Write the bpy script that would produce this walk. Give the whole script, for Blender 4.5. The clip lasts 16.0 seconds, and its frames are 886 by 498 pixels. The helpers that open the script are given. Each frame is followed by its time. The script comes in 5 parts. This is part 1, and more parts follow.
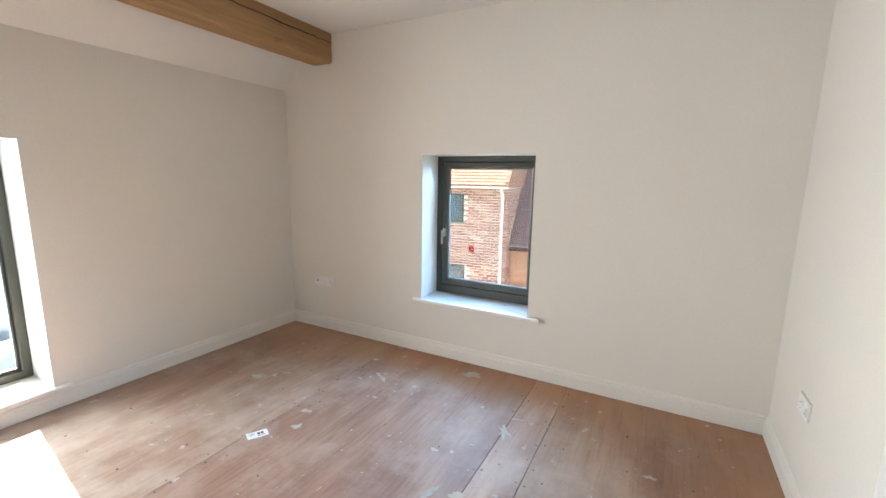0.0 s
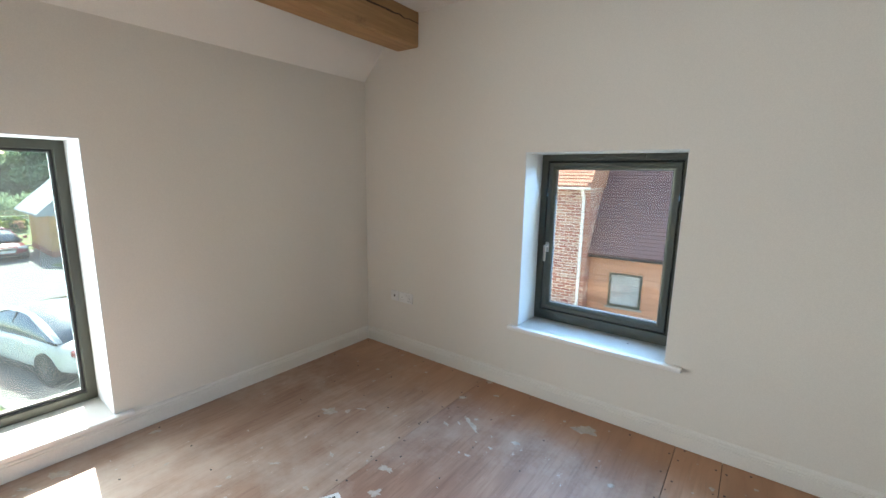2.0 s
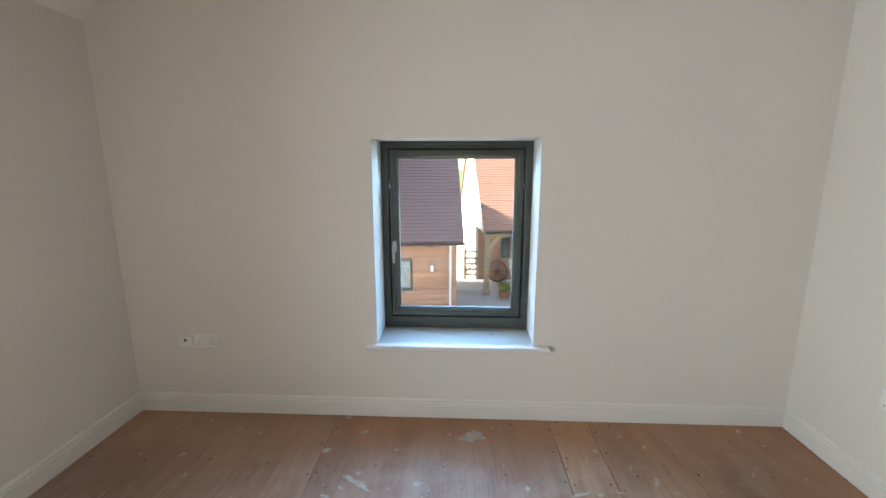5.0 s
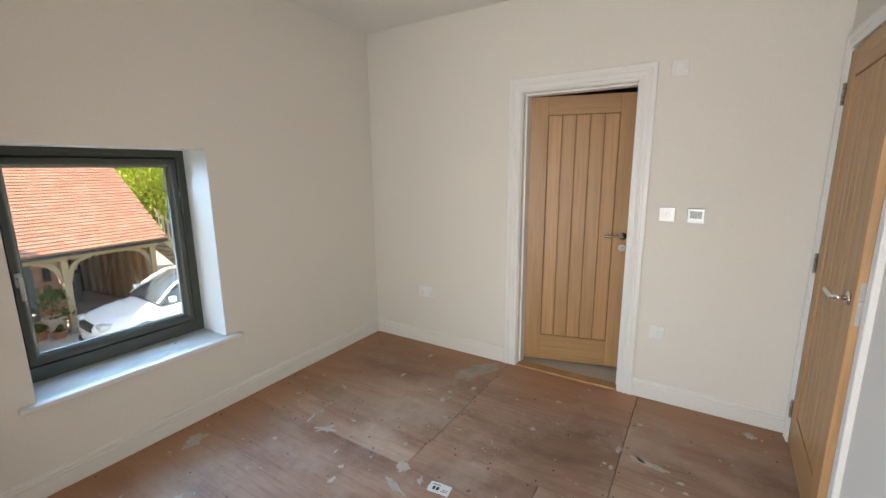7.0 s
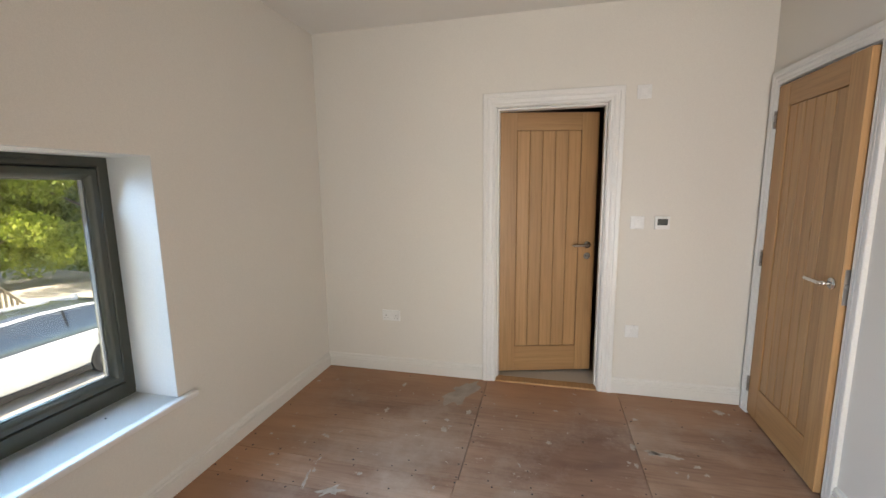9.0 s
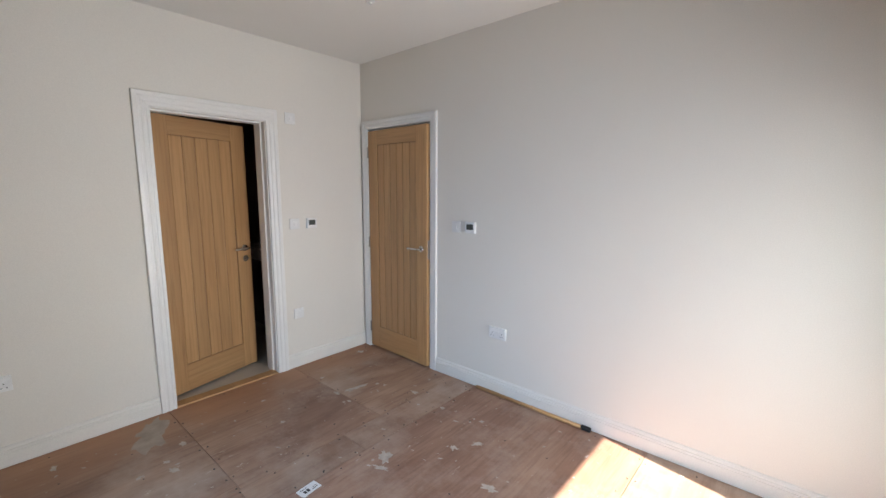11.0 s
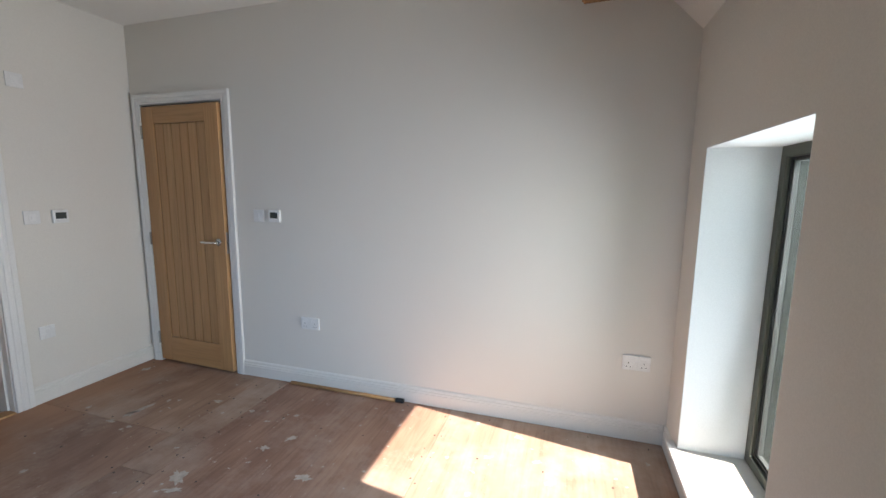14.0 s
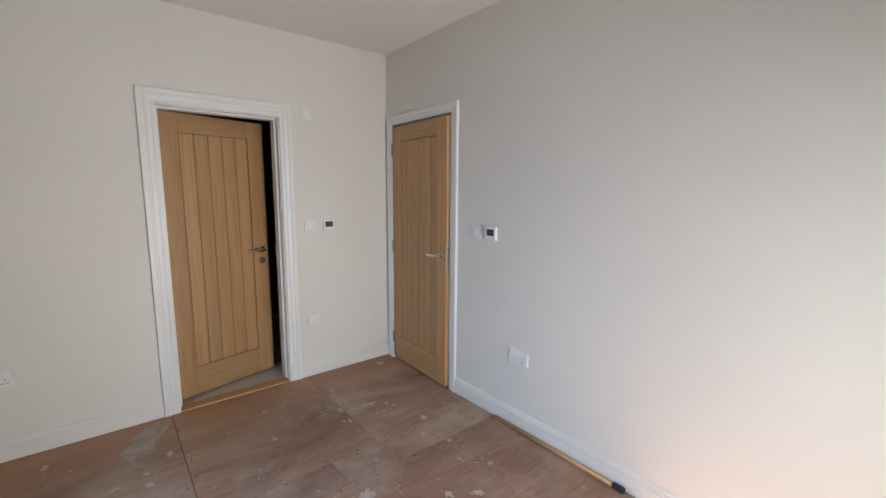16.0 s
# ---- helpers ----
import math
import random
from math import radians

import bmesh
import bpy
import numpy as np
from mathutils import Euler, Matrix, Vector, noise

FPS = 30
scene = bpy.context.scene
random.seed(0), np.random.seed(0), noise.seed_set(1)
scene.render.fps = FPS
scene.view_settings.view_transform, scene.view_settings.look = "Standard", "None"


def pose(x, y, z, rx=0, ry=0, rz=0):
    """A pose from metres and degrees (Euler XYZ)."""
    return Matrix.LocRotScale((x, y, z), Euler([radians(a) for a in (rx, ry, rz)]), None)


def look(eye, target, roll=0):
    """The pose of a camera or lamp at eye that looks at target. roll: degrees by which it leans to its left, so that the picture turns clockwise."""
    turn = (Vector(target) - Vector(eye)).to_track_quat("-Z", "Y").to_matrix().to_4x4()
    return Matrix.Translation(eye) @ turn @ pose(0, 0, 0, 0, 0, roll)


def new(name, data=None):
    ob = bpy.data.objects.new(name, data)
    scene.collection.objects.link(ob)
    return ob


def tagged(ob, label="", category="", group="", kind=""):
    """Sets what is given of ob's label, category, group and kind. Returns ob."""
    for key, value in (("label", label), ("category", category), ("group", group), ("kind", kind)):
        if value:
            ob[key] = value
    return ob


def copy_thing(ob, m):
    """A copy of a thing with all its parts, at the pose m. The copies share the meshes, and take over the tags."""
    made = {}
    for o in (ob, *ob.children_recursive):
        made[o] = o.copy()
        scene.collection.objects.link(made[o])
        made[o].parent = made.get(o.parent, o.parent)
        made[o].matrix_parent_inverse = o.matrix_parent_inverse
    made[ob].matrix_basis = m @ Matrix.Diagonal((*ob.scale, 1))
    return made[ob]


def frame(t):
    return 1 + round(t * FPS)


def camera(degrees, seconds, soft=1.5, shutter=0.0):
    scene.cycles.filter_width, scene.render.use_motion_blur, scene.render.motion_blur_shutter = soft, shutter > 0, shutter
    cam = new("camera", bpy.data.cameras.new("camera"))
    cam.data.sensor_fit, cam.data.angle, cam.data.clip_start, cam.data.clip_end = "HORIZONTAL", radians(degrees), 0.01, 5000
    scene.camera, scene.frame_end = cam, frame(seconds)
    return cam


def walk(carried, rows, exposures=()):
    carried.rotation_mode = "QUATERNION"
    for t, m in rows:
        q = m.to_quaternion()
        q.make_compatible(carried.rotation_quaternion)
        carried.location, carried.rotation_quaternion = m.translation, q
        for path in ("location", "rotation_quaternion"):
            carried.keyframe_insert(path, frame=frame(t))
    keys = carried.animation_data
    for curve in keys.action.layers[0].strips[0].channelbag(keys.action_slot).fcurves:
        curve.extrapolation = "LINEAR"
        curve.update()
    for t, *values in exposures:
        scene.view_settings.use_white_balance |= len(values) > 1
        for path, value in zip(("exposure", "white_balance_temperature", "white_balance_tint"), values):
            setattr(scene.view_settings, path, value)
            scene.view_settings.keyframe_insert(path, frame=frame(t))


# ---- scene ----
cam = camera(93.7, 16.0)
PATH = [
    (0, (0.05, 0.083, 1.446), (-0.882, 1.82, 1.11), 1.0),
    (0.5, (-0.041, 0.233, 1.457), (-1.052, 1.925, 1.12), 1.0),
    (1, (-0.247, 0.424, 1.453), (-1.288, 2.098, 1.115), 1.0),
    (1.5, (-0.383, 0.472, 1.464), (-1.471, 2.115, 1.121), 1.1),
    (2, (-0.467, 0.445, 1.472), (-1.647, 2.022, 1.124), 1.0),
    (2.5, (-0.498, 0.432, 1.475), (-1.785, 1.921, 1.121), 1.0),
    (3, (-0.538, 0.423, 1.48), (-1.904, 1.838, 1.117), 0.9),
    (3.2, (-0.548, 0.432, 1.47), (-1.938, 1.824, 1.109), 0.9),
    (5.3, (-1.345, 0.690, 1.47), (-1.027, 2.628, 1.083), -0.2),
    (5.5, (-1.445, 0.635, 1.475), (-0.857, 2.507, 1.087), -0.3),
    (6, (-1.668, 0.556, 1.472), (-0.541, 2.162, 1.083), -0.6),
    (6.5, (-1.972, 0.534, 1.513), (-0.492, 1.819, 1.113), -0.5),
    (7, (-2.163, 0.433, 1.502), (-0.497, 1.471, 1.122), -0.5),
    (7.5, (-2.287, 0.466, 1.506), (-0.52, 1.334, 1.153), -0.4),
    (8, (-2.357, 0.653, 1.485), (-0.536, 1.411, 1.158), -0.4),
    (8.2, (-2.377, 0.747, 1.475), (-0.539, 1.468, 1.153), -0.4),
    (10.3, (-2.183, 1.989, 1.487), (-0.332, 1.296, 1.181), -0.5),
    (10.5, (-2.239, 2.094, 1.499), (-0.519, 1.12, 1.189), -0.1),
    (11, (-2.467, 2.369, 1.514), (-1.169, 0.875, 1.224), 0.3),
    (11.5, (-2.602, 2.457, 1.538), (-1.698, 0.694, 1.265), 0.5),
    (12, (-2.671, 2.475, 1.521), (-2.009, 0.605, 1.269), 0.6),
    (12.5, (-2.689, 2.476, 1.528), (-2.129, 0.572, 1.279), 0.6),
    (13, (-2.66, 2.458, 1.466), (-2.135, 0.546, 1.207), 0.6),
    (13.5, (-2.637, 2.448, 1.426), (-2.107, 0.54, 1.15), 0.6),
    (14, (-2.593, 2.353, 1.423), (-2.011, 0.461, 1.138), 0.6),
    (14.5, (-2.555, 2.194, 1.462), (-1.837, 0.35, 1.171), 0.7),
    (15, (-2.483, 2.046, 1.453), (-1.538, 0.306, 1.172), 0.5),
    (15.5, (-2.428, 1.944, 1.486), (-1.204, 0.388, 1.207), 0.6),
    (16, (-2.471, 1.834, 1.502), (-0.936, 0.584, 1.218), 0.4),
]
EXPOSURES = [(0, 3.38, 7230, 14), (0.5, 3.0, 7030, 12.5), (1, 2.95, 6880, 10.5), (1.5, 2.98, 6830, 9), (3.2, 2.98, 6830, 9.5), (5.5, 2.92, 6980, 12), (6, 2.78, 7380, 13), (7, 2.74, 7780, 15), (7.6, 2.72, 7830, 15.5), (8.2, 2.58, 7880, 16),
             (10.3, 2.8, 8550, 19), (10.5, 2.78, 8180, 18.5), (10.8, 2.7, 7180, 17), (12, 2.48, 7030, 15.5), (14, 2.22, 6880, 13.5), (15, 2.32, 7080, 15), (16, 2.55, 7230, 16.5)]
walk(cam, [(t, look(eye, target, roll)) for t, eye, target, roll in PATH], EXPOSURES)

# ---- world, sun ----
SUN_DIR = Vector((-0.988, 0.155, 0.832)).normalized()  # towards the sun, low in the west
world = bpy.data.worlds.new("sky")
scene.world = world
world.use_nodes = True
wn = world.node_tree.nodes
sky = wn.new("ShaderNodeTexSky")
sky.sky_type = "NISHITA"
sky.sun_disc = False
sky.sun_elevation = math.asin(SUN_DIR.z)
sky.sun_rotation = math.atan2(SUN_DIR.x, SUN_DIR.y)
wn["Background"].inputs[1].default_value = 0.15
world.node_tree.links.new(sky.outputs[0], wn["Background"].inputs[0])
sun = new("sun", bpy.data.lights.new("sun", "SUN"))
sun.data.energy, sun.data.angle, sun.data.color = 4.4, radians(0.55), (1.0, 0.965, 0.92)
sun.matrix_world = look((0, 0, 30), Vector((0, 0, 30)) - SUN_DIR)

# daylight that the sky sends in through the two windows
for name, at, aim, wide, high, power, tone, spread in (
        ("skylight_north", (-1.225, 3.32, 1.12), (-1.225, 2.3, 0.62), 0.85, 0.95, 3.1, (0.28, 0.57, 1.0), 108),
        ("skylight_west", (-3.56, 0.6, 0.9), (0, 1.35, 1.25), 0.8, 1.3, 6.0, (0.76, 0.88, 1.0), 120)):
    lamp = new(name, bpy.data.lights.new(name, "AREA"))
    lamp.data.shape, lamp.data.size, lamp.data.size_y = "RECTANGLE", wide, high
    lamp.data.energy, lamp.data.color, lamp.data.spread = power, tone, radians(spread)
    lamp.matrix_world = look(at, aim)


# ---- mesh helpers ----
def part(name, bm, material, parent=None, label="", smooth=False):
    """Links a bmesh as one mesh object, under a thing or part if one is given."""
    bmesh.ops.recalc_face_normals(bm, faces=bm.faces)
    me = bpy.data.meshes.new(name)
    bm.to_mesh(me)
    bm.free()
    me.materials.append(material)
    if smooth:
        me.polygons.foreach_set("use_smooth", [True] * len(me.polygons))
    ob = new(name, me)
    ob.parent = parent
    if label:
        tagged(ob, label)
    return ob


def thing(name, label, category, m=None, group="", kind=""):
    """An empty at the base of a thing, which carries its parts."""
    ob = new(name)
    ob.empty_display_size = 0.1
    if m is not None:
        ob.matrix_world = m
    return tagged(ob, label, category, group, kind)


def box(bm, lo, hi, bevel=0.0, m=None, seg=2):
    """A box between two corners, with rounded edges if asked for."""
    a, b = Vector(lo), Vector(hi)
    t = Matrix.LocRotScale((a + b) / 2, None, b - a)
    made = bmesh.ops.create_cube(bm, size=1, matrix=t)["verts"]
    if bevel:
        edges = list({e for v in made for e in v.link_edges})
        made = bmesh.ops.bevel(bm, geom=edges, offset=bevel, segments=seg, profile=0.5, affect="EDGES")["verts"]
    if m is not None:
        bmesh.ops.transform(bm, matrix=m, verts=made)
    return bm


def boxes(*pairs, bevel=0.0):
    bm = bmesh.new()
    for lo, hi in pairs:
        box(bm, lo, hi, bevel)
    return bm


def cyl(bm, p, q, r0, r1=None, n=16):
    """A capped rod from p to q, tapering from r0 to r1."""
    p, q = Vector(p), Vector(q)
    d = q - p
    m = Matrix.Translation((p + q) / 2) @ d.to_track_quat("Z", "Y").to_matrix().to_4x4()
    bmesh.ops.create_cone(bm, cap_ends=True, segments=n, radius1=r0, radius2=r0 if r1 is None else r1, depth=d.length, matrix=m)
    return bm


def sweep(bm, rings, closed=False):
    """Bridges rings of points (each ring a closed outline) one to the next; caps the ends unless closed."""
    vs = [[bm.verts.new(p) for p in ring] for ring in rings]
    n = len(vs[0])
    pairs = list(zip(vs, vs[1:])) + ([(vs[-1], vs[0])] if closed else [])
    for a, b in pairs:
        for i in range(n):
            bm.faces.new((a[i], a[(i + 1) % n], b[(i + 1) % n], b[i]))
    if not closed:
        bm.faces.new(vs[0])
        bm.faces.new(vs[-1][::-1])
    return bm


def prism(outline, a, b, axis="y"):
    """An outline of (u, z) pairs drawn out along x or y."""
    put = (lambda u, z, w: (u, w, z)) if axis == "y" else (lambda u, z, w: (w, u, z))
    return sweep(bmesh.new(), [[put(u, z, a) for u, z in outline], [put(u, z, b) for u, z in outline]])


# ---- materials ----
def shader(name, rough=0.6, metal=0.0, spec=0.5):
    m = bpy.data.materials.new(name)
    m.use_nodes = True
    bsdf = m.node_tree.nodes["Principled BSDF"]
    bsdf.inputs["Roughness"].default_value = rough
    bsdf.inputs["Metallic"].default_value = metal
    bsdf.inputs["Specular IOR Level"].default_value = spec
    return m, m.node_tree.nodes, m.node_tree.links, bsdf


def node(nodes, kind, **inputs):
    n = nodes.new(kind)
    for key, value in inputs.items():
        n.inputs[key.replace("_", " ")].default_value = value
    return n


def mix(nodes, links, fac, a, b, blend="MIX"):
    n = nodes.new("ShaderNodeMix")
    n.data_type, n.blend_type = "RGBA", blend
    for sock, value in ((0, fac), (6, a), (7, b)):
        if hasattr(value, "is_linked"):
            links.new(value, n.inputs[sock])
        else:
            n.inputs[sock].default_value = value if sock == 0 else (*value, 1)
    return n.outputs[2]


def ramp(nodes, links, value, lo, hi):
    n = nodes.new("ShaderNodeMapRange")
    links.new(value, n.inputs[0])
    n.inputs[1].default_value, n.inputs[2].default_value = lo, hi
    return n.outputs[0]


def coords(nodes, links, stretch=(1, 1, 1), shift=True):
    """Object coordinates in metres, shifted from piece to piece."""
    tc = nodes.new("ShaderNodeTexCoord")
    mp = nodes.new("ShaderNodeMapping")
    mp.inputs["Scale"].default_value = stretch
    links.new(tc.outputs["Object"], mp.inputs["Vector"])
    if shift:
        info = nodes.new("ShaderNodeObjectInfo")
        mul = nodes.new("ShaderNodeMath")
        mul.operation = "MULTIPLY"
        mul.inputs[1].default_value = 37.0
        links.new(info.outputs["Random"], mul.inputs[0])
        links.new(mul.outputs[0], mp.inputs["Location"])
    return mp.outputs[0]


def bump(nodes, links, bsdf, height, strength, distance):
    b = nodes.new("ShaderNodeBump")
    b.inputs["Strength"].default_value, b.inputs["Distance"].default_value = strength, distance
    links.new(height, b.inputs["Height"])
    links.new(b.outputs[0], bsdf.inputs["Normal"])


def plain(name, colour, rough=0.5, metal=0.0, vary=0.08, scale=6.0, fine=90.0, relief=0.15, depth=0.001, spec=0.5, stretch=(1, 1, 1), piece=0.0):
    """A surface of one colour with broad patches, fine grain and slight relief; piece varies it from object to object."""
    m, nodes, links, bsdf = shader(name, rough, metal, spec)
    co = coords(nodes, links, stretch)
    big = node(nodes, "ShaderNodeTexNoise", Scale=scale, Detail=4.0)
    small = node(nodes, "ShaderNodeTexNoise", Scale=fine, Detail=3.0)
    links.new(co, big.inputs["Vector"])
    links.new(co, small.inputs["Vector"])
    dark = tuple(c * (1 - vary) for c in colour)
    light = tuple(min(1, c * (1 + vary)) for c in colour)
    col = mix(nodes, links, ramp(nodes, links, big.outputs[0], 0.3, 0.7), dark, light)
    col = mix(nodes, links, ramp(nodes, links, small.outputs[0], 0.2, 1.6), col, tuple(c * 0.75 for c in colour))
    if piece:
        info = nodes.new("ShaderNodeObjectInfo")
        hsv = nodes.new("ShaderNodeHueSaturation")
        links.new(col, hsv.inputs["Color"])
        mr = nodes.new("ShaderNodeMapRange")
        links.new(info.outputs["Random"], mr.inputs[0])
        mr.inputs[3].default_value, mr.inputs[4].default_value = 1 - piece, 1 + piece
        links.new(mr.outputs[0], hsv.inputs["Value"])
        col = hsv.outputs[0]
    links.new(col, bsdf.inputs["Base Color"])
    rr = nodes.new("ShaderNodeMapRange")
    links.new(big.outputs[0], rr.inputs[0])
    rr.inputs[3].default_value, rr.inputs[4].default_value = max(0.02, rough - 0.08), min(1, rough + 0.08)
    links.new(rr.outputs[0], bsdf.inputs["Roughness"])
    if relief:
        bump(nodes, links, bsdf, small.outputs[0], relief, depth)
    return m


def timber(name, pale, deep, rough=0.5, grain=(60, 60, 2.5), rings=7.0, dirt=0.0, piece=0.1):
    """Wood with long grain along local z (or as the stretch says), broad figure and pores."""
    m, nodes, links, bsdf = shader(name, rough)
    co = coords(nodes, links, grain)
    fib = node(nodes, "ShaderNodeTexNoise", Scale=1.0, Detail=5.0, Roughness=0.65)
    links.new(co, fib.inputs["Vector"])
    co2 = coords(nodes, links, tuple(g / 9 for g in grain))
    fig = node(nodes, "ShaderNodeTexNoise", Scale=1.0, Detail=3.0, Distortion=0.6)
    links.new(co2, fig.inputs["Vector"])
    col = mix(nodes, links, ramp(nodes, links, fig.outputs[0], 0.3, 0.7), deep, pale)
    col = mix(nodes, links, ramp(nodes, links, fib.outputs[0], 0.45, 0.85), col, tuple(c * 0.72 for c in deep))
    if dirt:
        co3 = coords(nodes, links, (3, 3, 3))
        spot = node(nodes, "ShaderNodeTexNoise", Scale=1.0, Detail=6.0, Roughness=0.7)
        links.new(co3, spot.inputs["Vector"])
        col = mix(nodes, links, ramp(nodes, links, spot.outputs[0], 0.6, 0.75), col, tuple(c * (1 - dirt) for c in deep))
    info = nodes.new("ShaderNodeObjectInfo")
    hsv = nodes.new("ShaderNodeHueSaturation")
    mr = nodes.new("ShaderNodeMapRange")
    links.new(info.outputs["Random"], mr.inputs[0])
    mr.inputs[3].default_value, mr.inputs[4].default_value = 1 - piece, 1 + piece
    links.new(mr.outputs[0], hsv.inputs["Value"])
    links.new(col, hsv.inputs["Color"])
    links.new(hsv.outputs[0], bsdf.inputs["Base Color"])
    bump(nodes, links, bsdf, fib.outputs[0], 0.25, 0.0008)
    return m


def plywood(name, along, tones):
    """Worn, dusty hardwood-faced plywood: long grain one way, pinkish brown, darker wet-looking bands, pale scuffs and dust."""
    m, nodes, links, bsdf = shader(name, 0.55, 0, 0.35)
    turn = (lambda a, b: (a, b, b)) if along == "x" else (lambda a, b: (b, a, b))

    def layer(stretch, **kw):
        n = node(nodes, "ShaderNodeTexNoise", Scale=1.0, **kw)
        links.new(coords(nodes, links, stretch), n.inputs["Vector"])
        return n.outputs[0]

    fib = layer(turn(3.5, 55), Detail=6.0, Roughness=0.6)
    fig = layer(turn(0.9, 4.5), Detail=5.0, Roughness=0.55, Distortion=1.2)
    band = layer(turn(0.7, 1.8), Detail=4.0, Roughness=0.6, Distortion=0.5)
    dust = layer((1.9, 1.9, 1.9), Detail=8.0, Roughness=0.7)
    scuff = layer(turn(7, 16), Detail=8.0, Roughness=0.78)
    col = mix(nodes, links, ramp(nodes, links, fig, 0.32, 0.68), tones[0], tones[1])
    col = mix(nodes, links, ramp(nodes, links, band, 0.42, 0.72), col, tones[5])
    col = mix(nodes, links, ramp(nodes, links, fib, 0.46, 1.05), col, tones[2])
    col = mix(nodes, links, ramp(nodes, links, dust, 0.46, 0.82), col, tones[3])
    col = mix(nodes, links, ramp(nodes, links, scuff, 0.63, 0.73), col, tones[4])
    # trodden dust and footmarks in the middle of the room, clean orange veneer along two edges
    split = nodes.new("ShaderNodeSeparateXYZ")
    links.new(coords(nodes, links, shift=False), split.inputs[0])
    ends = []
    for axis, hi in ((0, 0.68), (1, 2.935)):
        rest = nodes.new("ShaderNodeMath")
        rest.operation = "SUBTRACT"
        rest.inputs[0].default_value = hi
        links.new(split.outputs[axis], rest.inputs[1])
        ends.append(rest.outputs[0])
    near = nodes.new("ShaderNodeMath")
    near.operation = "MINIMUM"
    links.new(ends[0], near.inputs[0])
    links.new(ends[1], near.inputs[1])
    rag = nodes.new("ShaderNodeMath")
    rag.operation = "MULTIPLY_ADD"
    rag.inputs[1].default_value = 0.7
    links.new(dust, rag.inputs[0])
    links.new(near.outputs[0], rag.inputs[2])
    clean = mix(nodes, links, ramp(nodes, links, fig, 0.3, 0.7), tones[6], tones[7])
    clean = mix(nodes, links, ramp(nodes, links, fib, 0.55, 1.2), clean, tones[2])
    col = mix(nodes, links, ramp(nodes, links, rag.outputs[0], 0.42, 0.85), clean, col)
    info = nodes.new("ShaderNodeObjectInfo")
    hsv = nodes.new("ShaderNodeHueSaturation")
    mr = nodes.new("ShaderNodeMapRange")
    links.new(info.outputs["Random"], mr.inputs[0])
    mr.inputs[3].default_value, mr.inputs[4].default_value = 0.9, 1.12
    links.new(mr.outputs[0], hsv.inputs["Value"])
    links.new(col, hsv.inputs["Color"])
    links.new(hsv.outputs[0], bsdf.inputs["Base Color"])
    rr = nodes.new("ShaderNodeMapRange")
    links.new(dust, rr.inputs[0])
    rr.inputs[3].default_value, rr.inputs[4].default_value = 0.42, 0.7
    links.new(rr.outputs[0], bsdf.inputs["Roughness"])
    bump(nodes, links, bsdf, fib, 0.2, 0.0006)
    return m


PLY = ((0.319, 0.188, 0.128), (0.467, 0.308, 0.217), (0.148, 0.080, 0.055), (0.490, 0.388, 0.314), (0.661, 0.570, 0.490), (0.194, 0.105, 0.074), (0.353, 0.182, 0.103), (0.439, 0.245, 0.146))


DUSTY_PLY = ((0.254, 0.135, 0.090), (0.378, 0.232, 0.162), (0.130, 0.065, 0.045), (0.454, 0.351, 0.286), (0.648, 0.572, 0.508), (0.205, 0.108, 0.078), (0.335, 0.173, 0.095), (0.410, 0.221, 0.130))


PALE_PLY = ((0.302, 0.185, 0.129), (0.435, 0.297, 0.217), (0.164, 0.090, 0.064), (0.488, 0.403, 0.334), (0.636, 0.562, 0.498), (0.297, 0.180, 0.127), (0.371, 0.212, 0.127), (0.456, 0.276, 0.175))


def pane_glass(name, clearness, hue=(0.98, 1.0, 0.99), dust=0.0):
    m, nodes, links, bsdf = shader(name, 0.02)
    bsdf.inputs["Base Color"].default_value = (0.96, 0.98, 0.97, 1)
    out = nodes["Material Output"]
    clear = nodes.new("ShaderNodeBsdfTransparent")
    clear.inputs[0].default_value = (*(clearness * c for c in hue), 1)
    gloss = nodes.new("ShaderNodeBsdfGlossy")
    gloss.inputs["Roughness"].default_value = 0.02
    facing = nodes.new("ShaderNodeLayerWeight")
    facing.inputs[0].default_value = 0.5
    steep = nodes.new("ShaderNodeMath")
    steep.operation = "POWER"
    steep.inputs[1].default_value = 5.0
    links.new(facing.outputs["Facing"], steep.inputs[0])
    fres = nodes.new("ShaderNodeMath")
    fres.operation = "MULTIPLY_ADD"
    fres.inputs[1].default_value, fres.inputs[2].default_value = 0.6, 0.02
    links.new(steep.outputs[0], fres.inputs[0])
    both = nodes.new("ShaderNodeMixShader")
    links.new(fres.outputs[0], both.inputs[0])
    links.new(clear.outputs[0], both.inputs[1])
    links.new(gloss.outputs[0], both.inputs[2])
    # thin dust film, added as a veil of glare over the outdoor view
    film = nodes.new("ShaderNodeBsdfTranslucent")
    film.inputs[0].default_value = (0.8, 0.82, 0.84, 1)
    specks = node(nodes, "ShaderNodeTexNoise", Scale=5.0, Detail=6.0, Roughness=0.6)
    links.new(coords(nodes, links), specks.inputs["Vector"])
    amount = nodes.new("ShaderNodeMapRange")
    links.new(specks.outputs[0], amount.inputs[0])
    amount.inputs[3].default_value, amount.inputs[4].default_value = dust * 0.5, dust * 1.5
    dusty = nodes.new("ShaderNodeMixShader")
    links.new(amount.outputs[0], dusty.inputs[0])
    links.new(both.outputs[0], dusty.inputs[1])
    links.new(film.outputs[0], dusty.inputs[2])
    links.new(dusty.outputs[0], out.inputs[0])
    return m


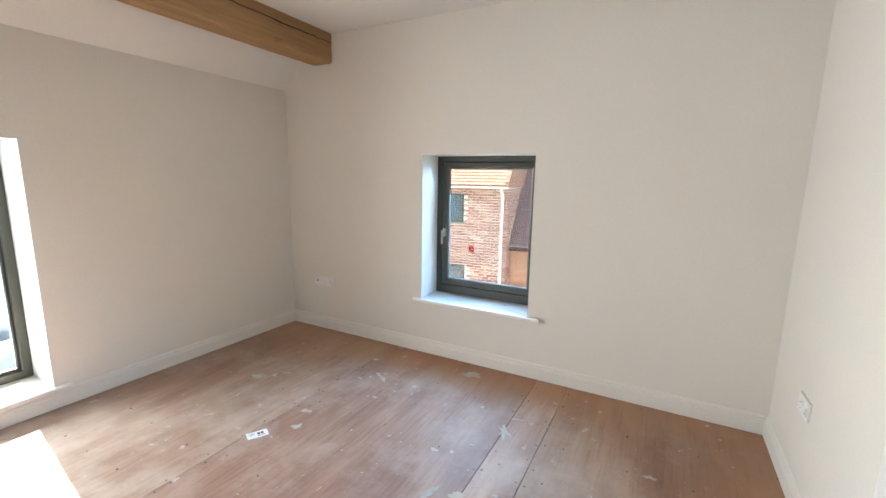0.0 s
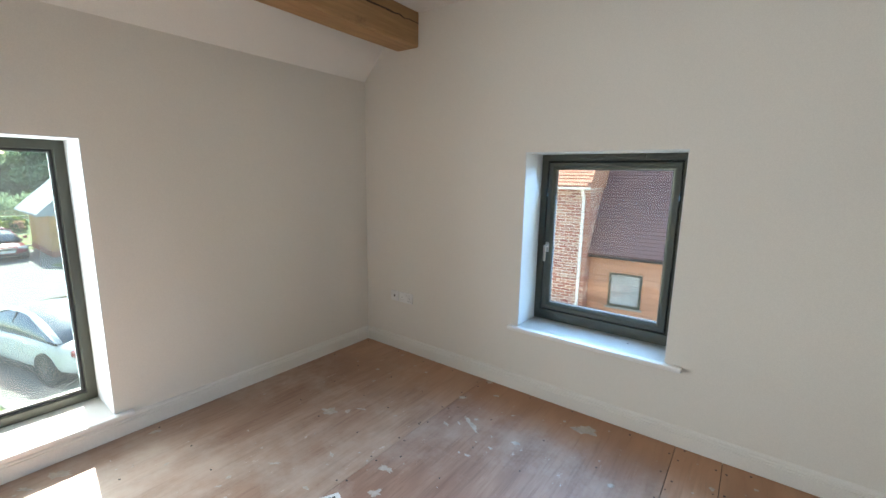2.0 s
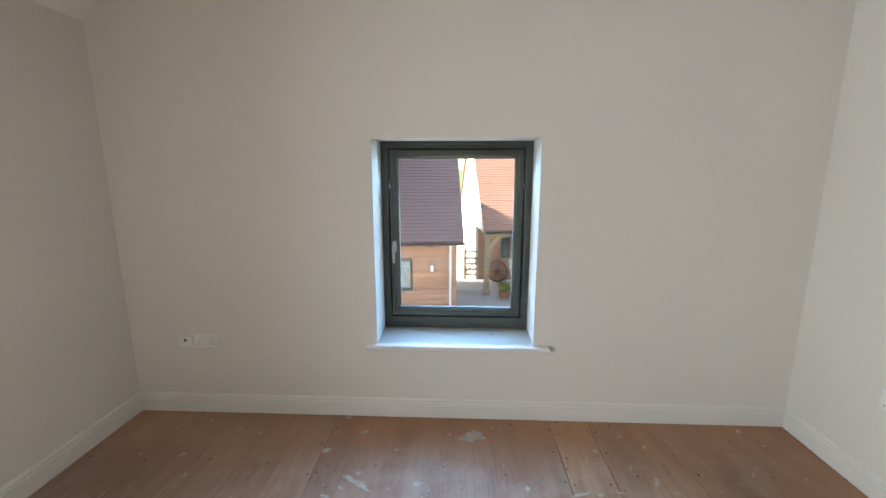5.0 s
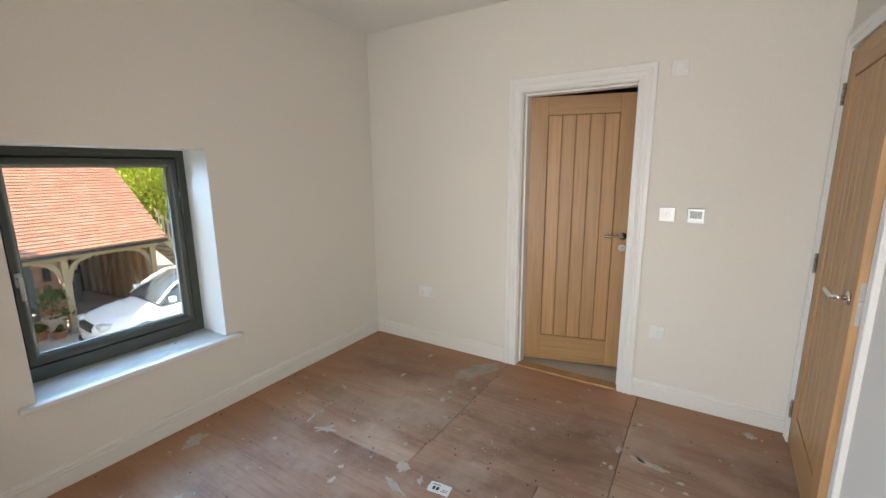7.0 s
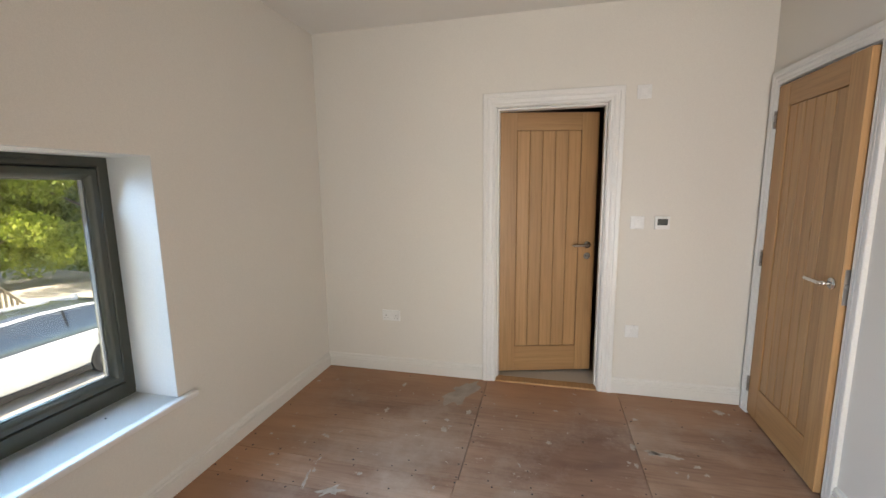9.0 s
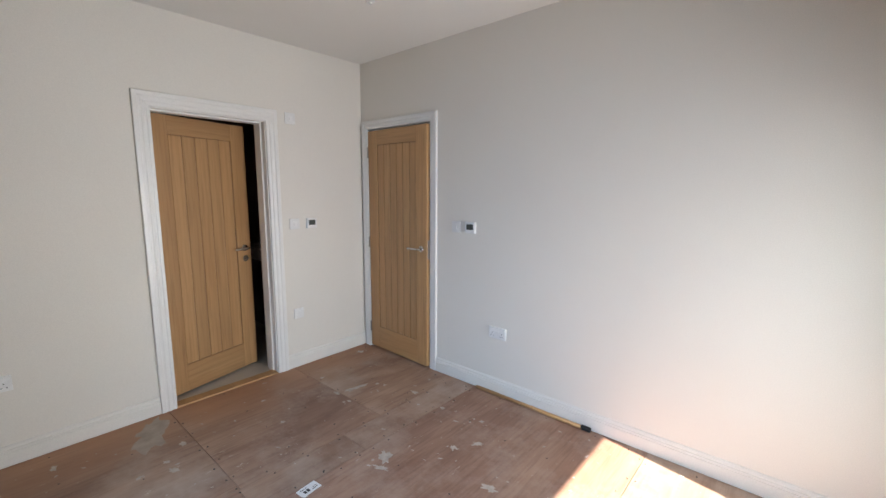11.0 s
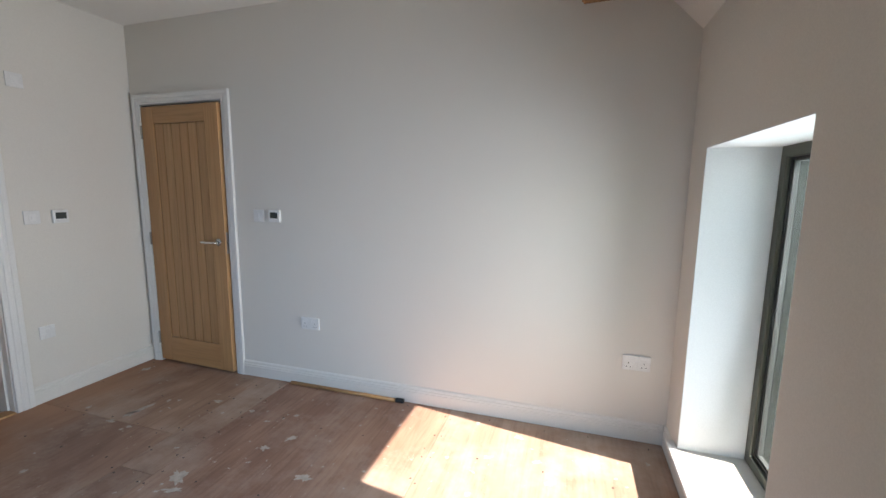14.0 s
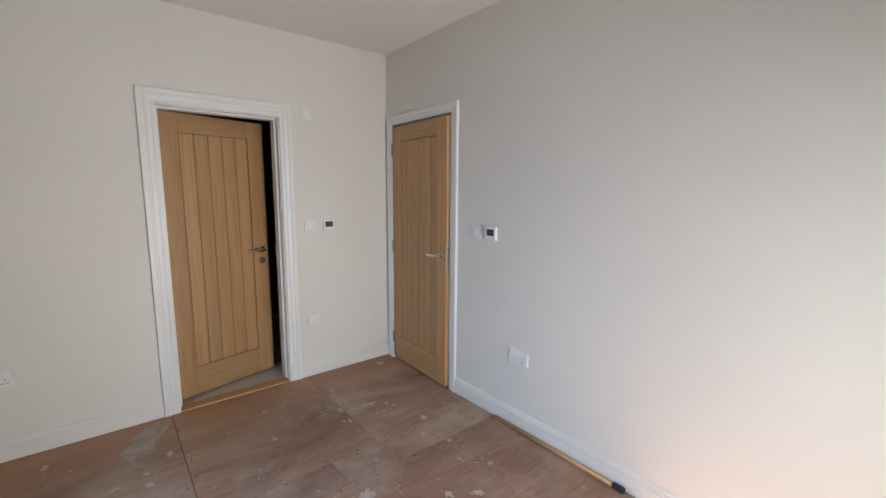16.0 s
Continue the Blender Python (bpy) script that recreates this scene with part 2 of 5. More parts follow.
# wall paint of the window sides, cooled by sky light put into the colour
REVEAL = plain("cool_reveal_paint", (0.68, 0.70, 0.70), 0.85, vary=0.015, scale=1.3, fine=220, relief=0.05, depth=0.0006, spec=0.25)
SKIRT = plain("skirting_eggshell", (0.765, 0.745, 0.70), 0.45, vary=0.02, scale=4, fine=140, relief=0.04, depth=0.0004)
WALL = plain("wall_paint", (0.75, 0.718, 0.66), 0.85, vary=0.015, scale=1.3, fine=220, relief=0.05, depth=0.0006, spec=0.25)
CEIL = plain("ceiling_paint", (0.80, 0.78, 0.745), 0.9, vary=0.015, scale=1.0, fine=220, relief=0.05, depth=0.0006, spec=0.2)
GLOSS = plain("white_satin_paint", (0.79, 0.78, 0.755), 0.35, vary=0.02, scale=4, fine=140, relief=0.04, depth=0.0004)
OAK = timber("oak_veneer", (0.49, 0.285, 0.13), (0.40, 0.213, 0.09), 0.45, piece=0.08)
OAKH = timber("oak_veneer_across", (0.49, 0.285, 0.13), (0.40, 0.213, 0.09), 0.45, grain=(2.5, 60, 60), piece=0.06)
BEAM = timber("green_oak_beam", (0.43, 0.255, 0.115), (0.28, 0.15, 0.062), 0.65, grain=(28, 1.6, 28), dirt=0.45, piece=0.02)
# door core darkened, the shade between the boards put into its colour
GROOVE = plain("shaded_oak_groove", (0.22, 0.115, 0.048), 0.7)
CRACK = plain("crack_dark", (0.05, 0.03, 0.02), 0.9)
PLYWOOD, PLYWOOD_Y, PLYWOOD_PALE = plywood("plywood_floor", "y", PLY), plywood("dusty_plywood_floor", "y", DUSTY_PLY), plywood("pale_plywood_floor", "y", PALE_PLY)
OLIVE = plain("olive_frame", (0.058, 0.062, 0.047), 0.38, vary=0.05, scale=8, fine=300, relief=0.03)
GASKET = plain("black_gasket", (0.012, 0.012, 0.012), 0.6)
SPACER = plain("pane_spacer", (0.13, 0.135, 0.135), 0.5, 0.0)
CHROME = plain("brushed_chrome", (0.72, 0.70, 0.67), 0.22, 1.0, vary=0.03, relief=0.02)
STEEL = plain("hinge_steel", (0.42, 0.40, 0.38), 0.35, 1.0, vary=0.05)
PLASTIC = plain("white_plastic", (0.80, 0.80, 0.785), 0.28, vary=0.01, relief=0.0)
SCREEN = plain("grey_screen", (0.06, 0.065, 0.06), 0.15, vary=0.03, relief=0.0)
BLACK = plain("black_rubber", (0.015, 0.015, 0.016), 0.55)
PLASTER = plain("plaster_splash", (0.47, 0.405, 0.345), 0.9, vary=0.2, scale=30, fine=200, relief=0.5, depth=0.002)
SMEAR = plain("grey_smear", (0.38, 0.31, 0.25), 0.8, vary=0.2, scale=12, fine=60)
SCREWHEAD = plain("screw_hole", (0.045, 0.035, 0.03), 0.6)
PAPER = plain("label_paper", (0.75, 0.75, 0.74), 0.6, vary=0.03)
INK = plain("black_ink", (0.03, 0.03, 0.03), 0.6)
CARBON = plain("dark_grey_drawer", (0.055, 0.05, 0.046), 0.35)
TILE = plain("stone_tile", (0.52, 0.47, 0.40), 0.4, vary=0.08)
# even dark brown, shared by the ensuite walls and the vanity cabinet
DARKWALL = plain("dark_brown_wall", (0.22, 0.18, 0.155), 0.4)
SUBFLOOR = plain("dark_joint", (0.05, 0.04, 0.035), 0.9)
GLASS = pane_glass("window_glass", 0.96)
# outer panes carry an added tint that dims the bright outdoors
CLEAR = pane_glass("dimming_glass", 0.77)
TINTED = pane_glass("dimming_veil_glass", 0.61, (0.92, 1.0, 0.99), 0.0055)

# ---- the room ----
W, E, S, N = -3.165, 0.68, -0.10, 2.935
TW, TN, TE, TS = 0.42, 0.42, 0.17, 0.12       # wall thicknesses
WN, WW = (-1.68, -0.77, 0.465, 1.628), (0.15, 1.05, 0.14, 1.625)  # window openings
DS, DE = (-0.186, 0.575, 2.028), (0.814, 1.542, 2.005)  # door openings: from, to, height
CE, CB, XB = 2.604, 2.634, -2.757             # ceiling height at the east wall, at the bend; the bend
LOW, TOP = -0.3, 2.95


def structure(name, bm, material, label, category="", parent=None):
    return tagged(part(name, bm, material, parent), label, category or name.split("_")[0], kind="structure")


structure("wall_north", boxes(
    ((W - TW, N, -2.7), (WN[0], N + TN, TOP)), ((WN[1], N, -2.7), (E + 2.0, N + TN, TOP)),
    ((WN[0], N, -2.7), (WN[1], N + TN, WN[2])), ((WN[0], N, WN[3]), (WN[1], N + TN, TOP))), WALL,
    "off-white painted wall with a deep square window opening")
structure("wall_west", boxes(
    ((W - TW, S - 1.4, -2.7), (W, WW[0], 2.23)), ((W - TW, WW[1], -2.7), (W, N, 2.23)),
    ((W - TW, WW[0], -2.7), (W, WW[1], WW[2])), ((W - TW, WW[0], WW[3]), (W, WW[1], 2.23))), WALL,
    "off-white painted eaves wall with a tall low window")
structure("wall_east", boxes(
    ((E, S - 1.4, LOW), (E + TE, DE[0] - 0.03, TOP)), ((E, DE[1] + 0.03, LOW), (E + TE, N, TOP)),
    ((E, DE[0] - 0.03, DE[2] + 0.03), (E + TE, DE[1] + 0.03, TOP)), ((E, DE[0] - 0.03, LOW), (E + TE, DE[1] + 0.03, -0.02))), WALL,
    "off-white painted wall with a doorway to the ensuite")
structure("wall_south", boxes(
    ((W, S - TS, LOW), (DS[0] - 0.03, S, TOP)), ((DS[1] + 0.03, S - TS, LOW), (E, S, TOP)),
    ((DS[0] - 0.03, S - TS, DS[2] + 0.03), (DS[1] + 0.03, S, TOP)), ((DS[0] - 0.03, S - TS, LOW), (DS[1] + 0.03, S, -0.02))), WALL,
    "off-white painted wall with the entrance door")
over = 0.25
structure("ceiling", prism([(E + 2.0, CE - 0.01), (XB, CB), (W, CB - (XB - W) * 1.02), (W - TW, CB - (XB - W + TW) * 1.02),
                            (W - TW, CB - (XB - W + TW) * 1.02 + over), (XB, CB + over), (E + 2.0, CE + over)], S - 1.4, N), CEIL,
          "white painted ceiling, flat with a sloping eaves strip")
# closing walls of the landing and the ensuite
structure("wall_landing", boxes(((W, S - 1.5, LOW), (E + TE, S - 1.4, TOP))), WALL, "plain painted landing wall behind the door")
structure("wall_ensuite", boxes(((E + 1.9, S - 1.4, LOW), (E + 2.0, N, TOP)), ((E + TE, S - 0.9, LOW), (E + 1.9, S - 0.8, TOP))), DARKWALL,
          "dark brown ensuite walls seen through the doorway")
structure("floor_ensuite", boxes(((E + 0.02, S - 0.8, -0.12), (E + 1.9, N, 0.004))), TILE, "pale stone tile floor of the ensuite", "floor")
structure("floor_base", boxes(((W, S - 1.4, -0.3), (E, N, -0.019))), SUBFLOOR, "dark joists and gaps under the plywood", "floor")

# skirting: a torus-and-groove profile, depth then height
SK = [(0, 0.003), (0.018, 0.003), (0.018, 0.078), (0.0135, 0.0795), (0.0135, 0.083), (0.0175, 0.0845), (0.0175, 0.090), (0.0145, 0.0945), (0.0105, 0.0965), (0.0105, 0.0995), (0.0125, 0.1015), (0.011, 0.108), (0.007, 0.1135), (0, 0.118)]


def skirting(a, b, face, axis, inward):
    put = [(face + inward * d, z) for d, z in SK]
    structure("baseboard", prism(put, a, b, "y" if axis == "y" else "x"), SKIRT, "white painted moulded skirting board", "skirting")


skirting(W + 0.018, E - 0.018, N, "x", -1)
skirting(S, N, W, "y", 1)
skirting(W + 0.018, DS[0] - 0.076, S, "x", 1)
skirting(S, DE[0] - 0.086, E, "y", -1)
skirting(DE[1] + 0.099, N, E, "y", -1)

# architrave: across its width (0 at the opening), then depth
AR = [(0, 0), (0, 0.012), (0.004, 0.015), (0.012, 0.015), (0.014, 0.0125), (0.020, 0.0125), (0.024, 0.0165), (0.034, 0.018), (0.038, 0.0155), (0.046, 0.0155), (0.05, 0.020), (0.068, 0.020), (0.071, 0.017), (0.071, 0)]


def trim(lo, hi, top, face, axis, inward, wide):
    k = wide / 0.071
    rings = []
    for edge, side, z in ((lo, -1, 0), (lo, -1, 1), (hi, 1, 1), (hi, 1, 0)):
        ring = []
        for u, d in AR:
            along, up = edge + side * u * k, (top + u * k) * z
            ring.append((along, face + inward * d, up) if axis == "x" else (face + inward * d, along, up))
        rings.append(ring)
    structure("trim", sweep(bmesh.new(), rings), GLOSS, "white moulded door architrave", "architrave")


trim(DS[0] - 0.004, DS[1] + 0.004, DS[2] + 0.004, S, "x", 1, 0.07)
trim(DE[0] - 0.006, DE[1] + 0.006, DE[2] + 0.004, E, "y", -1, 0.09)


def lining(lo, hi, top, a, b, axis, stop):
    """The white boards that line a doorway, with a stop strip."""
    bm = bmesh.new()
    t = 0.03
    for l, h, z0, z1 in ((lo - t, lo, 0, top), (hi, hi + t, 0, top), (lo - t, hi + t, top, top + t)):
        box(bm, *(((l, a, z0), (h, b, z1)) if axis == "x" else ((a, l, z0), (b, h, z1))))
    s0, s1, g = stop[0], stop[1], 0.013
    for l, h, z0, z1 in ((lo, lo + g, 0, top - g), (hi - g, hi, 0, top - g), (lo, hi, top - g, top)):
        box(bm, *(((l, s0, z0), (h, s1, z1)) if axis == "x" else ((s0, l, z0), (s1, h, z1))))
    structure("door_frame", bm, GLOSS, "white painted door lining with stops")


lining(DS[0], DS[1], DS[2], S - TS, S - 0.001, "x", (S - TS + 0.01, S - 0.045))
lining(DE[0], DE[1], DE[2], E + 0.001, E + TE, "y", (E + 0.05, E + TE - 0.046))
structure("threshold", boxes(((E - 0.012, DE[0], -0.018), (E + 0.075, DE[1], 0.012)), bevel=0.004), OAKH, "oak threshold strip under the ensuite door")


# ---- windows ----
def window(name, wide, high, m, opens, label):
    """A flush casement: outer frame, gasket gap, sash, glazing spacer, pane, lever handle and vent. Local x along, z up, y outwards."""
    top = tagged(new(name), label, "window", kind="structure")
    top.matrix_world = m

    def ring(x0, z0, x1, z1, prof):
        rings = []
        for sx, sz in ((0, 0), (1, 0), (1, 1), (0, 1)):
            rings.append([((x0 + u) if sx == 0 else (x1 - u), d, (z0 + u) if sz == 0 else (z1 - u)) for u, d in prof])
        return sweep(bmesh.new(), rings, True)

    f, s = (0.046, 0.046) if opens else (0.05, 0)
    part("window_frame", ring(0, 0, wide, high, [(0, 0), (f - 0.004, 0), (f, 0.004), (f, 0.018), (f + 0.012, 0.03), (f + 0.012, 0.075), (0, 0.075)]), OLIVE, top)
    part("gasket", ring(f, f, wide - f, high - f, [(0.001, 0.016), (0.012, 0.016), (0.012, 0.05), (0.001, 0.05)]), GASKET, top)
    if opens:
        part("bottom_bar", boxes(((0, 0.003, -0.03), (wide, 0.072, 0.001))), OLIVE, top)
    g = f + 0.006
    sash = top
    if opens:
        sash = part("sash", ring(g, g, wide - g, high - g, [(0, 0.008), (0.004, -0.004), (s - 0.018, -0.004), (s - 0.012, 0.0), (s - 0.008, 0.004), (s - 0.001, 0.014), (s, 0.016), (s, 0.06), (0, 0.06)]), OLIVE, top)
    h = g + s + (0 if opens else 0.006)
    part("glazing_spacer", ring(h, h, wide - h, high - h, [(0, 0.024), (0.006, 0.024), (0.006, 0.044), (0, 0.044)]), SPACER, sash)
    for y, sheet in ((0.022, GLASS), (0.046, CLEAR if opens else TINTED)):
        pane = part("pane", boxes(((h - 0.003, y - 0.002, h - 0.003), (wide - h + 0.003, y + 0.002, high - h + 0.003))), sheet, sash)
        pane.visible_shadow = False
    if not opens:
        return top
    # trickle vent on the head of the frame
    bm = box(bmesh.new(), (wide * 0.28, -0.012, high - 0.022), (wide * 0.72, 0.001, high - 0.004), 0.004)
    box(bm, (wide * 0.47, -0.018, high - 0.02), (wide * 0.55, -0.011, high - 0.008), 0.003)
    part("trickle_vent", bm, OLIVE, top)
    if opens:
        x, z = g + 0.022, high * 0.405
        bm = box(bmesh.new(), (x - 0.013, -0.014, z + 0.005), (x + 0.013, -0.003, z + 0.075), 0.005)
        cyl(bm, (x, -0.012, z + 0.05), (x, -0.045, z + 0.05), 0.009)
        part("handle_base", bm, STEEL, top, "satin steel handle base", True)
        bm = box(bmesh.new(), (x - 0.009, -0.054, z - 0.055), (x + 0.009, -0.042, z + 0.06), 0.0055, seg=3)
        part("handle_lever", bm, STEEL, top, "satin steel lever", True)
    return top


window("window_1", WN[1] - WN[0] - 0.004, WN[3] - WN[2] - 0.03, pose(WN[0] + 0.002, N + 0.255, WN[2] + 0.028), True,
       "olive green casement window with a chrome handle")
window("window_2", WW[1] - WW[0] - 0.004, WW[3] - WW[2] - 0.006, pose(W - 0.29, WW[0] + 0.002, WW[2] + 0.004, 0, 0, 90), False,
       "tall olive green window close above the floor")

bm = box(bmesh.new(), (WN[0], N - 0.03, WN[2] - 0.0265), (WN[1], N + 0.256, WN[2]), 0)
box(bm, (WN[0] - 0.062, N - 0.042, WN[2] - 0.027), (WN[1] + 0.085, N - 0.0005, WN[2] + 0.0005), 0.008, seg=3)
north_sill = structure("window_sill", bm, GLOSS, "white painted sill board with rounded nosing")
for x, y in ((-1.004, 3.19), (-1.003, 3.09)):
    part("dirt_speck", box(bmesh.new(), (x - 0.004, y - 0.003, WN[2] - 0.001), (x + 0.004, y + 0.003, WN[2] + 0.003), 0.001, seg=1), BLACK, north_sill, "tiny dark speck of dirt")
bm = box(bmesh.new(), (W - 0.291, WW[0], WW[2] - 0.0215), (W + 0.03, WW[1], WW[2]), 0)
box(bm, (W + 0.0005, WW[0] - 0.075, WW[2] - 0.022), (W + 0.043, WW[1] + 0.08, WW[2] + 0.0005), 0.008, seg=3)
structure("window_sill", bm, GLOSS, "white painted low sill board above the skirting")

# added linings of the two window openings, sky light put into their colour
structure("window_reveal", boxes(((WN[0], N + 0.001, WN[2] + 0.001), (WN[0] + 0.004, N + 0.253, WN[3])), ((WN[1] - 0.004, N + 0.001, WN[2] + 0.001), (WN[1], N + 0.253, WN[3])),
                                 ((WN[0] + 0.004, N + 0.001, WN[3] - 0.004), (WN[1] - 0.004, N + 0.253, WN[3]))), REVEAL, "matt painted sides and head of the window opening, tinted cool as by sky light")
structure("window_reveal", boxes(((W - 0.288, WW[0], WW[2] + 0.001), (W - 0.001, WW[0] + 0.004, WW[3])), ((W - 0.288, WW[1] - 0.004, WW[2] + 0.001), (W - 0.001, WW[1], WW[3])),
                                 ((W - 0.288, WW[0] + 0.004, WW[3] - 0.004), (W - 0.001, WW[1] - 0.004, WW[3]))), REVEAL, "matt painted sides and head of the tall window opening, tinted cool as by sky light")

# the exposed purlin under the slope, with its long drying crack
bm = bmesh.new()
nseg = 24
rings = []
for i in range(nseg + 1):
    y = S + 0.001 + (N - S - 0.002) * i / nseg
    w = [0.004 * noise.noise((y * 1.7, k * 3.1, 0.5)) for k in range(4)]
    rings.append([(-2.80 + w[0], y, 2.70), (-2.80 + w[0], y, 2.41 + w[1]), (-2.790 + w[0], y, 2.397 + w[1]), (-2.60 + w[2], y, 2.394 + w[3]),
                  (-2.588 + w[2], y, 2.407 + w[3]), (-2.586 + w[2], y, 2.70)])
sweep(bm, rings)
beam = tagged(part("ceiling_beam", bm, BEAM), "exposed oak purlin with drying cracks under the sloping ceiling", "beam", kind="structure")
for z0, y0, y1, seed, thick in ((2.575, 0.9, N, 1.0, 0.006), (2.50, 0.2, 1.5, 5.0, 0.003), (2.585, -0.05, 0.8, 9.0, 0.004)):
    bm = bmesh.new()
    rings = []
    for i in range(41):
        y = y0 + (y1 - 0.003 - y0) * i / 40
        z = z0 + 0.018 * noise.noise((y * 3, seed, 0)) + 0.013 * noise.noise((y * 16, seed, 2)) - 0.02 * (i / 40)
        t = thick * (0.35 + abs(noise.noise((y * 9, seed, 7)))) * min(1, 0.2 + 4 * min(i / 40, 1.02 - i / 40))
        x = -2.584
        rings.append([(x - 0.02, y, z - t), (x + 0.002, y, z - t), (x + 0.002, y, z + t), (x - 0.02, y, z + t)])
    part("crack", sweep(bm, rings), CRACK, beam)


# ---- doors ----
def oak_door(name, wide, high, m, label, thick=0.044, lock=False, front=-1, n=5, gap=0.0016, joint=None):
    """A ledged-look oak door: stiles, rails and vertical boards with open joints. Local x from the hinge, y through the leaf, z up."""
    top = tagged(new(name), label, "door", kind="structure")
    top.matrix_world = m
    st, tr, br, y0, y1 = 0.122, 0.125, 0.20, -thick / 2, thick / 2
    for x0 in (0, wide - st):
        part("stile", boxes(((x0, y0, 0), (x0 + st, y1, high)), bevel=0.002), OAK, top)
    part("rail", boxes(((st, y0 + 0.0005, high - tr), (wide - st, y1 - 0.0005, high)), bevel=0.002), OAKH, top)
    part("rail", boxes(((st, y0 + 0.0005, 0), (wide - st, y1 - 0.0005, br)), bevel=0.002), OAKH, top)
    a, b = st + 0.004, wide - st - 0.004
    part("panel_core", boxes(((st, -0.0125, br), (wide - st, 0.0125, high - tr))), joint or GROOVE, top)
    step = (b - a) / n
    for i in range(n):
        bm = bmesh.new()
        box(bm, (a + i * step + gap, -0.0165, br + 0.003), (a + (i + 1) * step - gap, 0.0165, high - tr - 0.003), 0.004, seg=1)
        part("board", bm, OAK, top)
    for z in (0.185, high * 0.5, high - 0.185):
        bm = box(bmesh.new(), (-0.0045, front * thick / 2 - 0.003, z - 0.05), (0.0, front * thick / 2 + 0.004, z + 0.05))
        for k in range(5):
            cyl(bm, (-0.003, front * (thick / 2 + 0.006), z - 0.05 + 0.02 * k + 0.0007), (-0.003, front * (thick / 2 + 0.006), z - 0.03 + 0.02 * k - 0.0007), 0.007, n=12)
        part("hinge", bm, STEEL, top, "satin steel butt hinge", True)
    hx, hz = wide - 0.058, 1.0
    for side in (-1, 1):
        f = side * thick / 2
        bm = cyl(bmesh.new(), (hx, f, hz), (hx, f + side * 0.008, hz), 0.026, n=28)
        cyl(bm, (hx, f + side * 0.008, hz), (hx, f + side * 0.05, hz), 0.0095)
        part("rose", bm, CHROME, top, "round chrome rose", True)
        bm = bmesh.new()
        rings = []
        for i in range(13):
            t = i / 12
            x = hx + 0.009 - 0.135 * t
            rad = 0.0095 if i not in (0, 12) else 0.006
            rings.append([(x, f + side * (0.05 + rad * math.cos(q)), hz + rad * math.sin(q)) for q in [k * math.tau / 12 for k in range(12)]])
        part("lever", sweep(bm, rings), CHROME, top, "chrome lever handle", True)
        if lock:
            bm = cyl(bmesh.new(), (hx, f, hz - 0.085), (hx, f + side * 0.008, hz - 0.085), 0.025, n=28)
            box(bm, (hx - 0.014, f + side * 0.02 - 0.012, hz - 0.089), (hx + 0.014, f + side * 0.02 + 0.012, hz - 0.081), 0.002)
            part("thumb_turn", bm, CHROME, top, "round chrome privacy turn")
    bm = box(bmesh.new(), (wide - 0.001, -0.011, hz - 0.085), (wide + 0.0012, 0.011, hz + 0.075), 0.0005)
    box(bm, (wide, -0.007, hz - 0.012), (wide + 0.009, 0.006, hz + 0.008), 0.001)
    part("latch_plate", bm, STEEL, top, "steel latch plate")
    return top


# entrance door: hinged near the east corner, standing just ajar into the room
oak_door("door_1", 0.752, 1.995, pose(DS[1] - 0.004, S - 0.012, 0.018, 0, 0, 180 - 2.2), "oak boarded entrance door standing just ajar", n=6, gap=0.0026)
# ensuite door: hinged at the north jamb, standing ajar away from the room
oak_door("door_2", 0.724, 1.972, pose(E + TE - 0.021, DE[1] - 0.004, 0.02, 0, 0, -90 + 15), "oak boarded ensuite door standing ajar", lock=True, front=1)


# ---- plates on the walls ----
def on_wall(x, y, z, side):
    """A pose on a wall: local x along it, y into the room, z up."""
    return pose(x, y, z, 0, 0, {"n": 180, "s": 0, "e": 90, "w": -90}[side])


def plate_body(wide, high=0.086, deep=0.009):
    return box(bmesh.new(), (-wide / 2, 0, -high / 2), (wide / 2, deep, high / 2), 0.003, seg=3)


def double_socket(m, label):
    top = thing("double_socket", label, "socket", m, "double sockets")
    part("plate", plate_body(0.146, deep=0.012), PLASTIC, top)
    for cx in (-0.040, 0.040):
        rx = cx * 0.27
        bm = box(bmesh.new(), (rx - 0.0055, 0.0118, 0.010), (rx + 0.0055, 0.0155, 0.029), 0.0015)
        part("rocker", bm, PLASTIC, top)
        for dx, dz, w, h in ((0, 0.004, 0.004, 0.008), (-0.011, -0.018, 0.0065, 0.004), (0.011, -0.018, 0.0065, 0.004)):
            part("pin_slot", box(bmesh.new(), (cx + dx - w / 2, 0.0116, dz - h / 2 - 0.004), (cx + dx + w / 2, 0.0123, dz + h / 2 - 0.004)), BLACK, top)
    for cx in (-0.06, 0.06):
        part("screw_cap", cyl(bmesh.new(), (cx, 0.0118, 0), (cx, 0.0125, 0), 0.004, n=12), PLASTIC, top)
    return top


